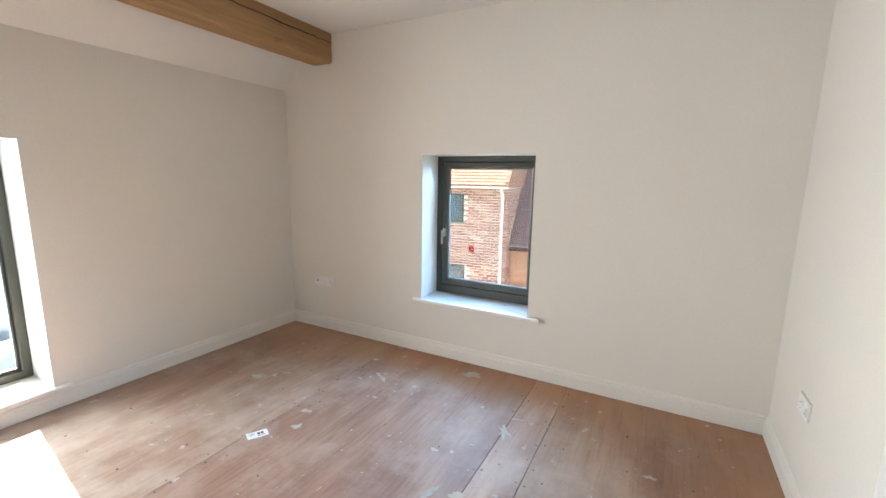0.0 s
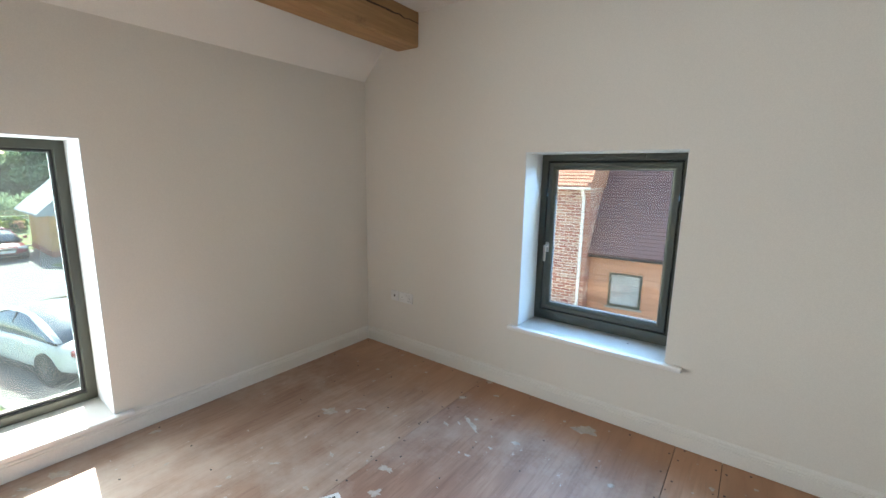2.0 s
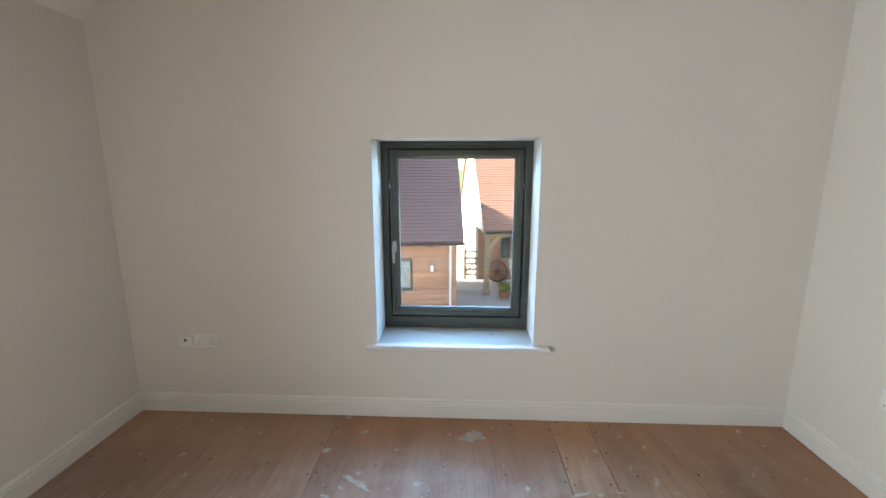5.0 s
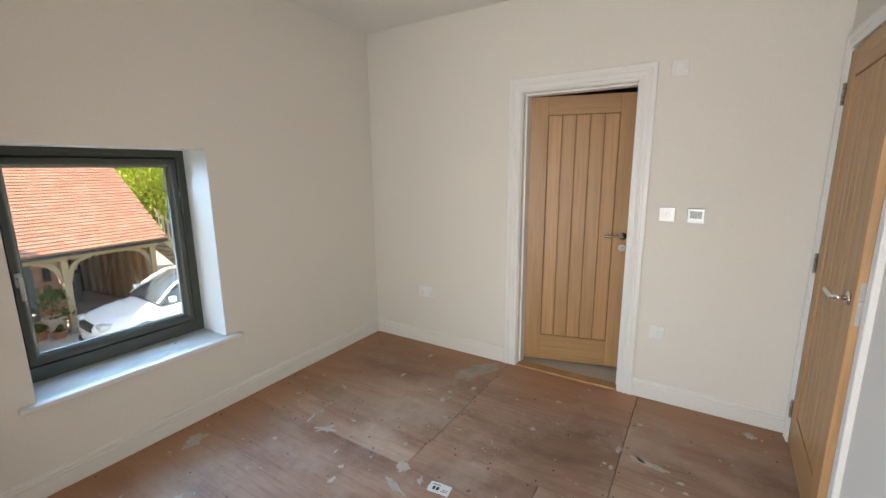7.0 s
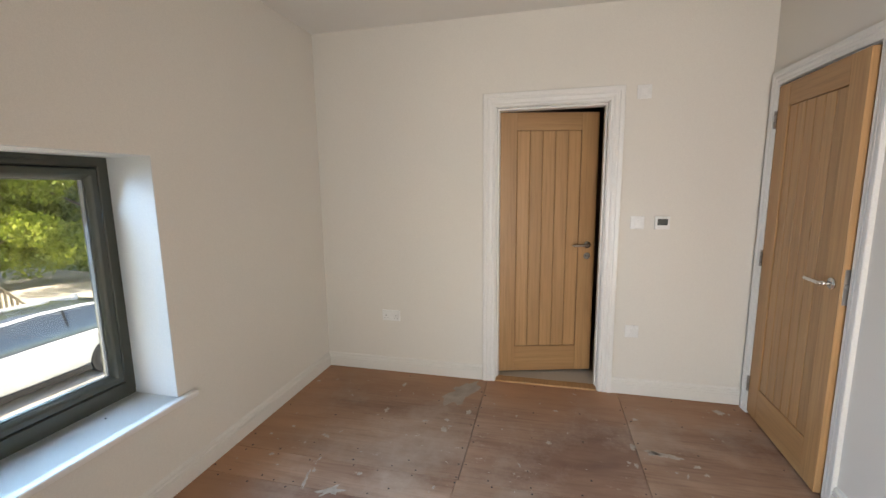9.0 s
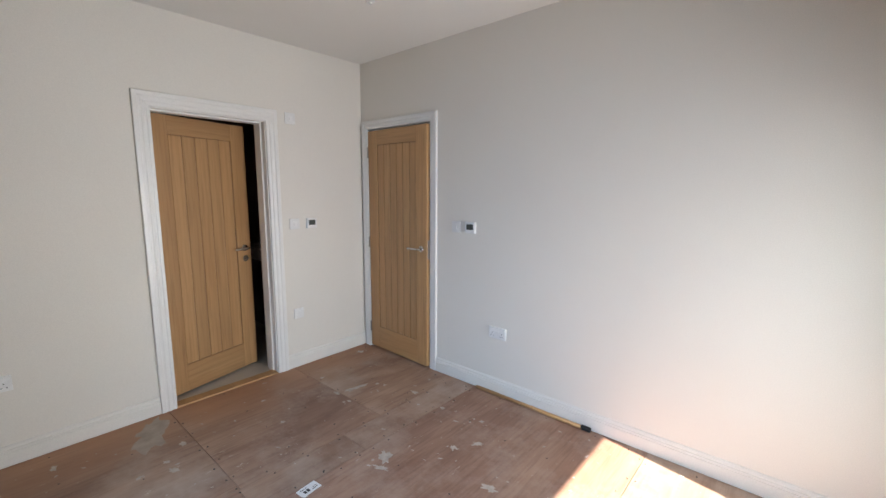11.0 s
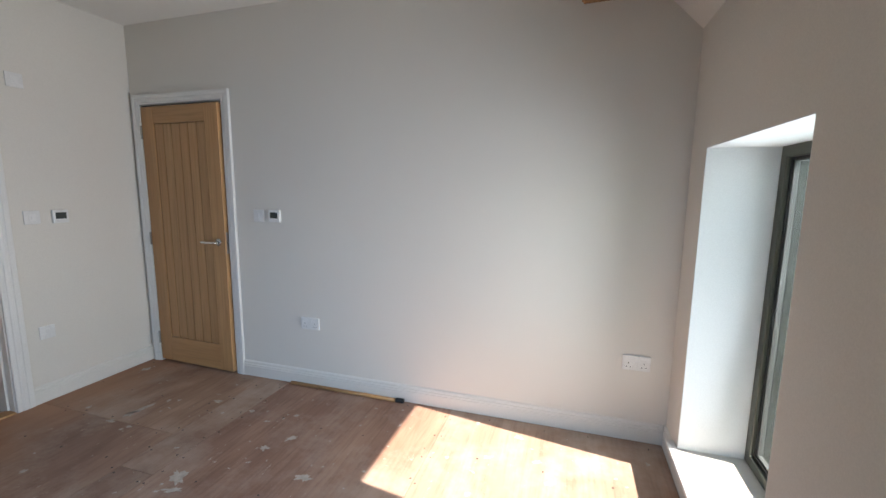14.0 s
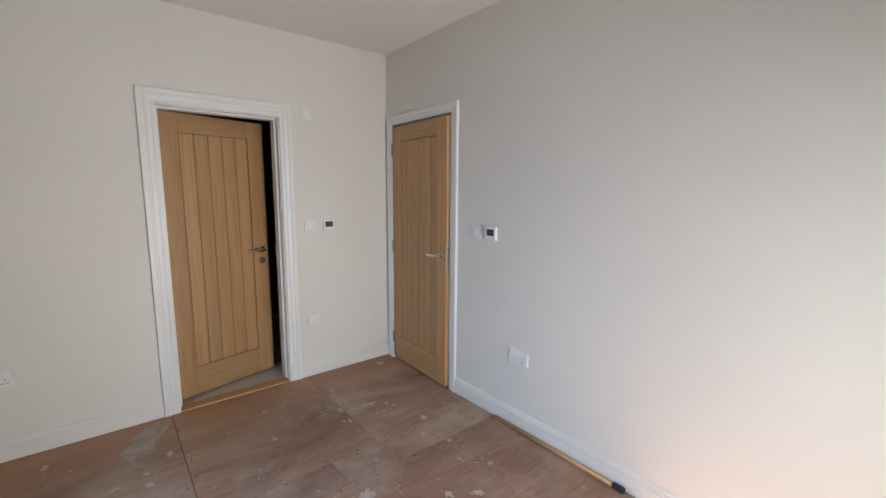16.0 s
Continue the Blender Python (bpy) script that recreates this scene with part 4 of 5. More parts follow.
part("back_wall", boxes(((3.66, 5.0, G), (bu1 - 0.1, 5.1, be + 1.5)), ((3.6, 2.62, G), (3.66, 5.0, be + 1.5))), DARKROOM, barn, "dark back of the open bay")
part("end_wall", boxes(((bu1 - 0.14, 0.7, G), (bu1 - 0.08, 5.0, be + 0.2))), CLADDING, barn, "boarded end wall")
for i in range(9):
    y = 0.8 + i * 0.5
    part("stud", boxes(((bu1 - 0.24, y, G + 0.1), (bu1 - 0.14, y + 0.09, be))), GREENOAK, barn)
for i in range(4):
    x = 3.8 + i * 0.4
    part("stud", boxes(((x, 4.9, G + 0.1), (x + 0.09, 5.0, be))), GREENOAK, barn)
for y, d in ((1.0, 1.5), (3.6, -1.4)):
    part("end_brace", sweep(bmesh.new(), [[(bu1 - 0.25, y, G + 0.1), (bu1 - 0.17, y, G + 0.1), (bu1 - 0.17, y + 0.1, G + 0.1), (bu1 - 0.25, y + 0.1, G + 0.1)],
                                         [(bu1 - 0.25, y + d, be), (bu1 - 0.17, y + d, be), (bu1 - 0.17, y + d + 0.1, be), (bu1 - 0.25, y + d + 0.1, be)]]), GREENOAK, barn)
part("wall_plate", boxes(((bu0 + 0.05, 0.46, be - 0.24), (bu1 - 0.05, 0.66, be - 0.04)), bevel=0.01), GREENOAKH, barn, "pale oak wall plate")
part("fascia", boxes(((bu0, -0.03, be - 0.07), (bu1, 0.0, be + 0.02))), CARDARK, barn, "dark gutter line")
posts = (1.13, 3.04, 5.2)
for x in posts:
    part("oak_post", boxes(((x - 0.08, 0.48, G), (x + 0.08, 0.64, be - 0.23)), bevel=0.012), GREENOAK, barn, "square oak post")
for x, d in ((posts[0], 1), (posts[1], -1), (posts[1], 1), (posts[2], -1)):
    rings = []
    for k in range(8):
        t = k / 7
        px, pz = x + d * (0.07 + 0.55 * (1 - math.cos(t * math.pi / 2))), be - 0.82 + 0.60 * math.sin(t * math.pi / 2)
        nx, nz = d * 0.06 * math.cos(t * math.pi / 2), -0.06 * math.sin(t * math.pi / 2)
        rings.append([(px - nx, 0.52, pz - nz), (px + nx, 0.52, pz + nz), (px + nx, 0.60, pz + nz), (px - nx, 0.60, pz - nz)])
    part("curved_brace", sweep(bmesh.new(), rings), GREENOAK, barn, "curved oak brace")
for x in posts:
    part("staddle_stone", boxes(((x - 0.13, 0.43, G), (x + 0.13, 0.69, G + 0.12)), bevel=0.03), KERB, barn)
door = part("door", boxes(((2.38, 2.45, G + 0.02), (3.04, 2.50, -1.02)), bevel=0.006), SAGE, barn, "grey-green painted door")
for k in range(4):
    part("board", boxes(((2.40 + k * 0.158, 2.44, G + 0.06), (2.548 + k * 0.158, 2.452, -1.06)), bevel=0.003), SAGE, door)
part("handle", cyl(bmesh.new(), (2.43, 2.42, -1.75), (2.43, 2.42, -1.6), 0.012), STEEL, door)
house_window(barn, 1.98, -1.86, 2.30, -1.06, 2.48)
part("meter_box", boxes(((3.28, 2.38, -1.6), (3.42, 2.49, -1.2)), bevel=0.02), CARDARK, barn, "dark wall box")
stair = thing("outside_stair", "oak outdoor stair with close balusters against the barn end", "stair", yard(bu1 + 0.15, 14.25, G))
for y in (0.0, 0.95):
    rings = [[(0.0, y, 2.15), (0.0, y + 0.05, 2.15), (0.0, y + 0.05, 2.43), (0.0, y, 2.43)], [(1.75, y, 0.0), (1.75, y + 0.05, 0.0), (1.75, y + 0.05, 0.28), (1.75, y, 0.28)]]
    part("stringer", sweep(bmesh.new(), rings), GREENOAKH, stair)
    rings = [[(0.0, y, 3.0), (0.0, y + 0.05, 3.0), (0.0, y + 0.05, 3.07), (0.0, y, 3.07)], [(1.75, y, 0.92), (1.75, y + 0.05, 0.92), (1.75, y + 0.05, 0.99), (1.75, y, 0.99)]]
    part("handrail", sweep(bmesh.new(), rings), GREENOAKH, stair)
    for k in range(14):
        x = 0.05 + k * 0.125
        z = 2.25 - x * 1.23
        part("baluster", boxes(((x, y + 0.008, z), (x + 0.045, y + 0.042, z + 0.82))), GREENOAK, stair)
for k in range(11):
    x = 0.02 + k * 0.155
    part("tread", boxes(((x, 0.05, 2.15 - k * 0.19), (x + 0.22, 0.95, 2.19 - k * 0.19))), GREENOAKH, stair)


# ---- outside: cars ----
def car(name, label, m, paint, length, width, belt, roof, stations, wheel_r, axles, glass_roof=False):
    """A car: lofted lower body, glasshouse with pillars, roof, wheels, lamps, mirrors. Local x forward, origin on the ground."""
    top = thing(name, label, "car", m)
    hw = width / 2

    def section(x, zb, zt, w):
        r = [(0, zb), (w * 0.82, zb), (w * 0.95, zb + 0.08), (w, zb + 0.22), (w, zt - 0.22), (w * 0.975, zt - 0.08), (w * 0.90, zt - 0.01), (w * 0.5, zt + 0.02)]
        pts = [(x, y, z) for y, z in r] + [(x, 0, zt + 0.03)] + [(x, -y, z) for y, z in reversed(r[1:])]
        return pts

    L = length / 2
    body = [(-L, 0.42, belt - 0.18, hw * 0.72), (-L + 0.06, 0.32, belt - 0.06, hw * 0.88), (-L + 0.45, 0.24, belt + 0.01, hw * 0.97), (-L * 0.3, 0.2, belt, hw), (L * 0.25, 0.2, belt - 0.02, hw),
            (L * 0.62, 0.22, belt - 0.09, hw * 0.98), (L - 0.35, 0.26, belt - 0.17, hw * 0.93), (L - 0.1, 0.3, belt - 0.26, hw * 0.82), (L, 0.38, belt - 0.36, hw * 0.66)]
    body_ob = part("body", sweep(bmesh.new(), [section(*b) for b in body]), paint, top, smooth=True)
    mod = body_ob.modifiers.new("round", "SUBSURF")
    mod.levels = mod.render_levels = 1
    # glasshouse: stations of (x along, height over belt as a share, half width)
    rise = roof - belt

    def gsec(x, share, w):
        zt = belt + rise * share
        wt = w * (1 - 0.24 * share)
        r = [(0, belt - 0.06), (w, belt - 0.06), (w, belt + 0.0), (wt + 0.02, zt - 0.05), (wt - 0.06, zt)]
        return [(x, y, z) for y, z in r] + [(x, 0, zt + 0.025)] + [(x, -y, z) for y, z in reversed(r[1:])]

    part("glasshouse", sweep(bmesh.new(), [gsec(x, s, hw * 0.90) for x, s in stations]), CARGLASS, top, "dark tinted glass", True)
    full = [(x, s) for x, s in stations if s > 0.8]
    if not glass_roof:
        bm = bmesh.new()
        rings = []
        for x, s in full:
            zt, wt = belt + rise * s, hw * 0.90 * (1 - 0.24 * s)
            rings.append([(x, -wt - 0.015, zt - 0.05), (x, -wt + 0.05, zt + 0.012), (x, 0, zt + 0.04), (x, wt - 0.05, zt + 0.012), (x, wt + 0.015, zt - 0.05), (x, 0, zt - 0.03)])
        part("roof", sweep(bm, rings), paint, top, smooth=True)
    else:
        for side in (-1, 1):
            bm = bmesh.new()
            rings = []
            for x, s in stations:
                zt, wt = belt + rise * s, hw * 0.90 * (1 - 0.24 * s)
                rings.append([(x, side * (wt + 0.03), zt - 0.07), (x, side * (wt - 0.05), zt + 0.012), (x, side * (wt - 0.09), zt - 0.0), (x, side * (wt - 0.02), zt - 0.07)])
            part("roof_rail", sweep(bm, rings), paint, top, smooth=True)
    # pillars
    for side in (-1, 1):
        for k, (xa, xb) in enumerate(((stations[-1][0], full[-1][0]), (sum(x for x, s in full) / len(full), sum(x for x, s in full) / len(full)), (stations[0][0], full[0][0]))):
            za, zb = belt - 0.04, roof - 0.03
            ya, yb = hw * 0.905, hw * 0.90 * 0.77 + 0.02
            w = 0.022 if k != 2 else 0.05
            bm = sweep(bmesh.new(), [[(xa - w, side * ya, za), (xa + w, side * ya, za), (xa + w, side * (ya - 0.05), za), (xa - w, side * (ya - 0.05), za)],
                                     [(xb - w, side * yb, zb), (xb + w, side * yb, zb), (xb + w, side * (yb - 0.05), zb), (xb - w, side * (yb - 0.05), zb)]])
            part("pillar", bm, CARDARK if k == 1 or glass_roof and k == 0 else paint, top)
        x = stations[-1][0] - 0.25
        part("mirror", box(bmesh.new(), (x - 0.07, side * hw * 0.92 - 0.02 + side * 0.1, belt + 0.02), (x + 0.07, side * hw * 0.92 + 0.02 + side * 0.22 - 0.02, belt + 0.16), 0.03, seg=3) if side > 0 else
             box(bmesh.new(), (x - 0.07, -hw * 0.92 - 0.24, belt + 0.02), (x + 0.07, -hw * 0.92 - 0.08, belt + 0.16), 0.03, seg=3), paint, top, smooth=True)
        part("headlight", box(bmesh.new(), (L - 0.34, side * hw * 0.66 - 0.16, belt - 0.36), (L - 0.06, side * hw * 0.66 + 0.16, belt - 0.22), 0.04, seg=2), LAMPGLASS, top, "clear headlight", True)
        part("tail_light", box(bmesh.new(), (-L + 0.0, side * hw * 0.70 - 0.17, belt - 0.20), (-L + 0.2, side * hw * 0.70 + 0.17, belt - 0.08), 0.03, seg=2), TAILRED, top, "red tail light", True)
        for z, x in ((belt - 0.12, -0.1), (belt - 0.13, -0.95)):
            part("door_handle", boxes(((x, side * hw * 0.985 - 0.012, z), (x + 0.2, side * hw * 0.985 + 0.012, z + 0.03)), bevel=0.005), paint, top)
        part("side_sill", boxes(((axles[1] + 0.4, side * hw * 0.93 - 0.04, 0.17), (axles[0] - 0.4, side * hw * 0.93 + 0.045, 0.30)), bevel=0.02), CARDARK, top)
    part("grille", box(bmesh.new(), (L - 0.10, -hw * 0.36, belt - 0.44), (L + 0.005, hw * 0.36, belt - 0.26), 0.02), CARDARK, top, "dark grille")
    part("grille_bar", box(bmesh.new(), (L - 0.05, -hw * 0.34, belt - 0.36), (L + 0.015, hw * 0.34, belt - 0.335)), CHROME, top)
    part("bumper", box(bmesh.new(), (L - 0.2, -hw * 0.75, 0.22), (L - 0.02, hw * 0.75, 0.36), 0.03), CARDARK, top)
    part("number_plate", boxes(((L - 0.01, -0.26, 0.40), (L + 0.012, 0.26, 0.51))), WHITEPVC, top)
    part("rear_plate", boxes(((-L - 0.012, -0.26, 0.58), (-L + 0.03, 0.26, 0.69))), WHITEPVC, top)
    for ax in axles:
        for side in (-1, 1):
            y = side * (hw - 0.02)
            arch = cyl(bmesh.new(), (ax, y - side * 0.3, wheel_r), (ax, y + side * 0.012, wheel_r), wheel_r + 0.04, n=32)
            part("wheel_arch", arch, CARDARK, top)
            bm = bmesh.new()
            prof = [(0.62, -0.1), (0.9, -0.11), (1.0, -0.07), (1.0, 0.07), (0.9, 0.11), (0.62, 0.1)]
            rings = [[(ax + r * wheel_r * math.cos(q), y - side * 0.085 + o, wheel_r + r * wheel_r * math.sin(q)) for r, o in prof] for q in [k * math.tau / 28 for k in range(28)]]
            wheel = part("wheel", sweep(bm, rings, True), BLACK, top, "black tyre", True)
            bm = cyl(bmesh.new(), (ax, y - side * 0.12, wheel_r), (ax, y - side * 0.05, wheel_r), wheel_r * 0.64, n=28)
            part("rim_back", bm, CARDARK, wheel)
            bm = cyl(bmesh.new(), (ax, y - side * 0.06, wheel_r), (ax, y + side * 0.022, wheel_r), wheel_r * 0.16, n=14)
            for k in range(5):
                q = k * math.tau / 5 + 0.3
                for dq in (-0.11, 0.11):
                    c, s = math.cos(q + dq), math.sin(q + dq)
                    cyl(bm, (ax, y + side * 0.008, wheel_r), (ax + c * wheel_r * 0.64, y + side * 0.0, wheel_r + s * wheel_r * 0.64), 0.02, n=6)
            rr = [[(ax + r * wheel_r * math.cos(q), y + side * o, wheel_r + r * wheel_r * math.sin(q)) for r, o in ((0.6, -0.01), (0.66, -0.01), (0.66, 0.02), (0.6, 0.02))] for q in [k * math.tau / 28 for k in range(28)]]
            sweep(bm, rr, True)
            part("rim", bm, ALLOY, wheel, "alloy rim")
    return top


SALOON = [(-1.95, 0.05), (-1.3, 0.62), (-0.75, 0.93), (-0.15, 1.0), (0.35, 0.93), (0.75, 0.6), (1.28, 0.03)]
FASTBACK = [(-1.80, 0.02), (-1.4, 0.34), (-0.95, 0.70), (-0.5, 0.92), (-0.05, 1.0), (0.3, 0.95), (0.75, 0.66), (1.1, 0.32), (1.42, 0.02)]
SUV = [(-2.1, 0.1), (-1.85, 0.82), (-1.2, 0.97), (-0.3, 1.0), (0.35, 0.93), (0.72, 0.6), (1.12, 0.05)]
HATCH = [(-1.92, 0.1), (-1.7, 0.8), (-1.0, 0.98), (-0.2, 1.0), (0.3, 0.92), (0.7, 0.55), (1.2, 0.03)]


def heading(x, y, fx, fy):
    return pose(x, y, G, 0, 0, math.degrees(math.atan2(fy, fx)))


car("saloon_car", "white electric saloon car parked on the drive", heading(-12.67, 2.36, -0.967, -0.255), WHITECAR, 4.69, 1.85, 0.90, 1.28, FASTBACK, 0.32, (1.45, -1.43), True)
car("suv_car", "white SUV with a glass roof parked in the yard", heading(3.45, 12.05, -0.998, 0.03), WHITECAR, 4.66, 1.89, 1.08, 1.64, SUV, 0.36, (1.45, -1.42), True)
car("hatchback_car", "dark red hatchback parked by the timber garage", heading(-28.9, 3.1, 0.97, 0.13), REDCAR, 3.9, 1.66, 0.88, 1.35, HATCH, 0.3, (1.2, -1.18))
car("hatchback_car", "dark red saloon-like car parked by the timber garage", heading(-28.9, 0.72, 0.96, 0.2), REDCAR, 4.1, 1.7, 0.80, 1.2, SALOON, 0.3, (1.25, -1.23))
car("off_road_car", "dark grey off-road car parked far along the drive", heading(-15.5, -23.2, 0.85, 0.5), GREYCAR, 4.4, 1.8, 1.2, 1.9, SUV, 0.39, (1.3, -1.28))


# ---- outside: plants ----
def foliage(count, centres, leaf, seed, flat=0.75):
    """Many small leaf blades spread through lumps of uneven size."""
    r = random.Random(seed)
    vs, fs = [], []
    for k in range(count):
        c, rad = centres[r.randrange(len(centres))]
        d = Vector((r.gauss(0, 1), r.gauss(0, 1), r.gauss(0, 1))).normalized() * rad * (r.random() ** 0.35)
        d.z *= flat
        p = Vector(c) + d
        m = Euler((r.uniform(0, 6.3), r.uniform(0, 6.3), r.uniform(0, 6.3))).to_matrix()
        s = leaf * r.uniform(0.6, 1.4)
        o = len(vs)
        vs += [p + m @ Vector(q) for q in ((-s, 0, 0), (0, -s * 0.55, s * 0.12), (s, 0, 0), (0, s * 0.55, s * 0.12))]
        fs.append((o, o + 1, o + 2, o + 3))
    return vs, fs


def leaf_mesh(name, data, material, parent, label=""):
    me = bpy.data.meshes.new(name)
    me.from_pydata(*[data[0], [], data[1]])
    me.materials.append(material)
    ob = new(name, me)
    ob.parent = parent
    if label:
        tagged(ob, label)
    return ob


def tree(label, m, high, spread, leafmat, seed, count=5200, leaf=0.16, low=0.22):
    r = random.Random(seed)
    top = thing("tree", label, "tree", m, "trees")
    bm = bmesh.new()
    rings = []
    for i in range(9):
        t = i / 8
        rad = high * 0.028 * (1 - 0.75 * t) * (1.5 if i == 0 else 1)
        cx, cy = 0.25 * noise.noise((t * 2, seed, 0)), 0.25 * noise.noise((t * 2, seed, 5))
        rings.append([(cx + rad * math.cos(q), cy + rad * math.sin(q), t * high * 0.8) for q in [k * math.tau / 9 for k in range(9)]])
    sweep(bm, rings)
    lumps = []
    for k in range(15):
        q, t = k * 2.4 + r.uniform(-0.4, 0.4), low + (0.95 - low) * (k + 0.5) / 15
        reach = spread * (0.35 + 0.65 * math.sin(math.pi * min(1, (t - low + 0.12) / (1.12 - low)))) * r.uniform(0.6, 1.0)
        p = (reach * math.cos(q), reach * math.sin(q), t * high)
        cyl(bm, (0, 0, max(0.3, t * high * 0.75 - 0.2)), p, high * 0.008, high * 0.002, 6)
        lumps.append((p, spread * r.uniform(0.25, 0.45)))
        lumps.append(((p[0] * 0.45, p[1] * 0.45, p[2] + spread * 0.1), spread * r.uniform(0.25, 0.4)))
    part("trunk", bm, BARK, top)
    leaf_mesh("crown", foliage(count, lumps, leaf, seed), leafmat, top)
    return top


big = tree("tall sunlit broadleaf tree behind the barn", pose(9.2, 23.5, G), 11.0, 3.6, LEAFBRIGHT, 11, 30000, 0.095, 0.1)
for x, y, s, t in ((12.5, 21.5, 0.9, 70), (6.3, 27.0, 1.05, 140), (15.5, 25.0, 1.1, 200), (11.0, 29.0, 1.2, 290), (13.8, 17.5, 0.7, 20), (18.5, 21.0, 0.95, 330)):
    o = copy_thing(big, pose(x, y, G, 0, 0, t))
    o.scale = (s, s, s)
fartree = tree("hazy pale green hedgerow tree beyond the meadow", pose(-97, 11.5, G), 5.2, 3.4, LEAFHAZE, 23, 9000, 0.2, 0.05)
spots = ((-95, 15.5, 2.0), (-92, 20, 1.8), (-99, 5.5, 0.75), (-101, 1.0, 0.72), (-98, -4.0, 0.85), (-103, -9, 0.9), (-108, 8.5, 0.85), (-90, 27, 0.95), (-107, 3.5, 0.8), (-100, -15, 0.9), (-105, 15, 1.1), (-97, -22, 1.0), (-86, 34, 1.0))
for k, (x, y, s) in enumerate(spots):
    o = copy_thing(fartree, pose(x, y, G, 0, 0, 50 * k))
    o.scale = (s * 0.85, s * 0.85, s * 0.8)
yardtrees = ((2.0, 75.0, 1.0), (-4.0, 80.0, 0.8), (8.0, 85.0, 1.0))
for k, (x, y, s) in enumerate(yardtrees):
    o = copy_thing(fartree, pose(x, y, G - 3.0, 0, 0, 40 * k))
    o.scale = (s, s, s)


def shrub(name, label, m, wide, high, count, leafmat, leaf, seed, category="shrub"):
    r = random.Random(seed)
    top = thing(name, label, category, m)
    lumps = [((r.uniform(-wide, wide) * 0.4, r.uniform(-wide, wide) * 0.4, high * r.uniform(0.3, 0.75)), wide * r.uniform(0.25, 0.42)) for k in range(7)]
    bm = bmesh.new()
    for c, rad in lumps:
        cyl(bm, (c[0] * 0.2, c[1] * 0.2, 0), c, 0.012, 0.004, 5)
    part("stems", bm, BARK, top)
    leaf_mesh("leaves", foliage(count, lumps, leaf, seed), leafmat, top)
    return top


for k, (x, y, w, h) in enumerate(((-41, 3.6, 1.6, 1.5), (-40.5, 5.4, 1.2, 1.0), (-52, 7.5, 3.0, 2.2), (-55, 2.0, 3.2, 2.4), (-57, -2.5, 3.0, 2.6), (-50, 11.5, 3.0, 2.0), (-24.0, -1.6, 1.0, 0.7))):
    shrub("shrub", "rounded green garden shrub beyond the drive", pose(x, y, G), w, h, 900, LEAFHAZE if k > 1 else LEAF, 0.09 + 0.02 * w, 40 + k)
for k in range(9):
    x, y = -39.2 + 0.3 * math.sin(k * 2.1), 3.2 + k * 0.75
    shrub("flower_clump", "clump of pink and yellow border flowers", pose(x, y, G), 0.55, 0.9, 260, BLOOM if k % 2 else LEAFBRIGHT, 0.07, 60 + k, "flowers")

# post and rail fence across the meadow
fence = thing("post_fence", "grey timber post and rail fence at the meadow", "fence", pose(-44, -6, G))
for k in range(13):
    part("post", boxes(((-0.05, k * 2.0, 0), (0.05, k * 2.0 + 0.1, 1.15))), GREENOAK, fence)
for z in (0.45, 0.75, 1.02):
    part("rail", boxes(((-0.07, 0, z), (-0.05, 24.1, z + 0.09))), GREENOAKH, fence)


# pots by the barn
def flower_pot(label, u, v, r, h, clay, leafmat, bush, seed):
    m = yard(u, v, G)
    top = thing("flower_pot", label, "plant pot", m, "potted plants")
    prof = [(r * 0.68, 0), (r * 0.98, h * 0.84), (r * 1.08, h * 0.85), (r * 1.08, h), (r * 0.93, h), (r * 0.88, h * 0.86)]
    rings = [[(a * math.cos(q), a * math.sin(q), z) for a, z in prof] for q in [k * math.tau / 20 for k in range(20)]]
    bm = sweep(bmesh.new(), rings, True)
    cyl(bm, (0, 0, 0), (0, 0, h * 0.88), r * 0.66, r * 0.86, 20)
    part("pot", bm, clay, top, smooth=False)
    rr = random.Random(seed)
    lumps = [((rr.uniform(-1, 1) * bush * 0.35, rr.uniform(-1, 1) * bush * 0.35, h + bush * rr.uniform(0.1, 1.0)), bush * rr.uniform(0.2, 0.4)) for k in range(7)]
    leaf_mesh("plant", foliage(260, lumps, 0.045 + 0.02 * bush, seed), leafmat, top, "leafy green plant")


flower_pot("terracotta pot with low green plants beside the post", 1.60, 13.60, 0.15, 0.22, TERRACOTTA, LEAFBRIGHT, 0.28, 1)
flower_pot("terracotta pot with low green plants beside the post", 1.92, 13.55, 0.16, 0.22, TERRACOTTA, LEAFBRIGHT, 0.30, 2)
flower_pot("tall cream pot with a dark leafy shrub", 2.72, 14.25, 0.24, 0.50, CREAMPOT, LEAF, 0.75, 3)
flower_pot("small terracotta pot beside the tall pot", 2.38, 14.2, 0.14, 0.2, TERRACOTTA, LEAF, 0.2, 4)
flower_pot("small terracotta pot beside the tall pot", 2.66, 13.92, 0.15, 0.2, TERRACOTTA, LEAF, 0.12, 5)

bistro = thing("bistro_chair", "pale slatted folding garden chair", "chair", yard(2.42, 15.2, G, 20))
for k in range(4):
    part("seat_slat", boxes(((-0.2, -0.18 + 0.095 * k, 0.44), (0.2, -0.105 + 0.095 * k, 0.455))), WHITEPVC, bistro)
    part("back_slat", boxes(((-0.2, 0.2, 0.58 + 0.09 * k), (0.2, 0.215, 0.64 + 0.09 * k))), WHITEPVC, bistro)
for x in (-0.19, 0.19):
    part("leg", cyl(bmesh.new(), (x, -0.2, 0), (x, 0.21, 0.95), 0.012, n=8), STEEL, bistro)
    part("leg", cyl(bmesh.new(), (x, 0.22, 0), (x, -0.16, 0.45), 0.012, n=8), STEEL, bistro)

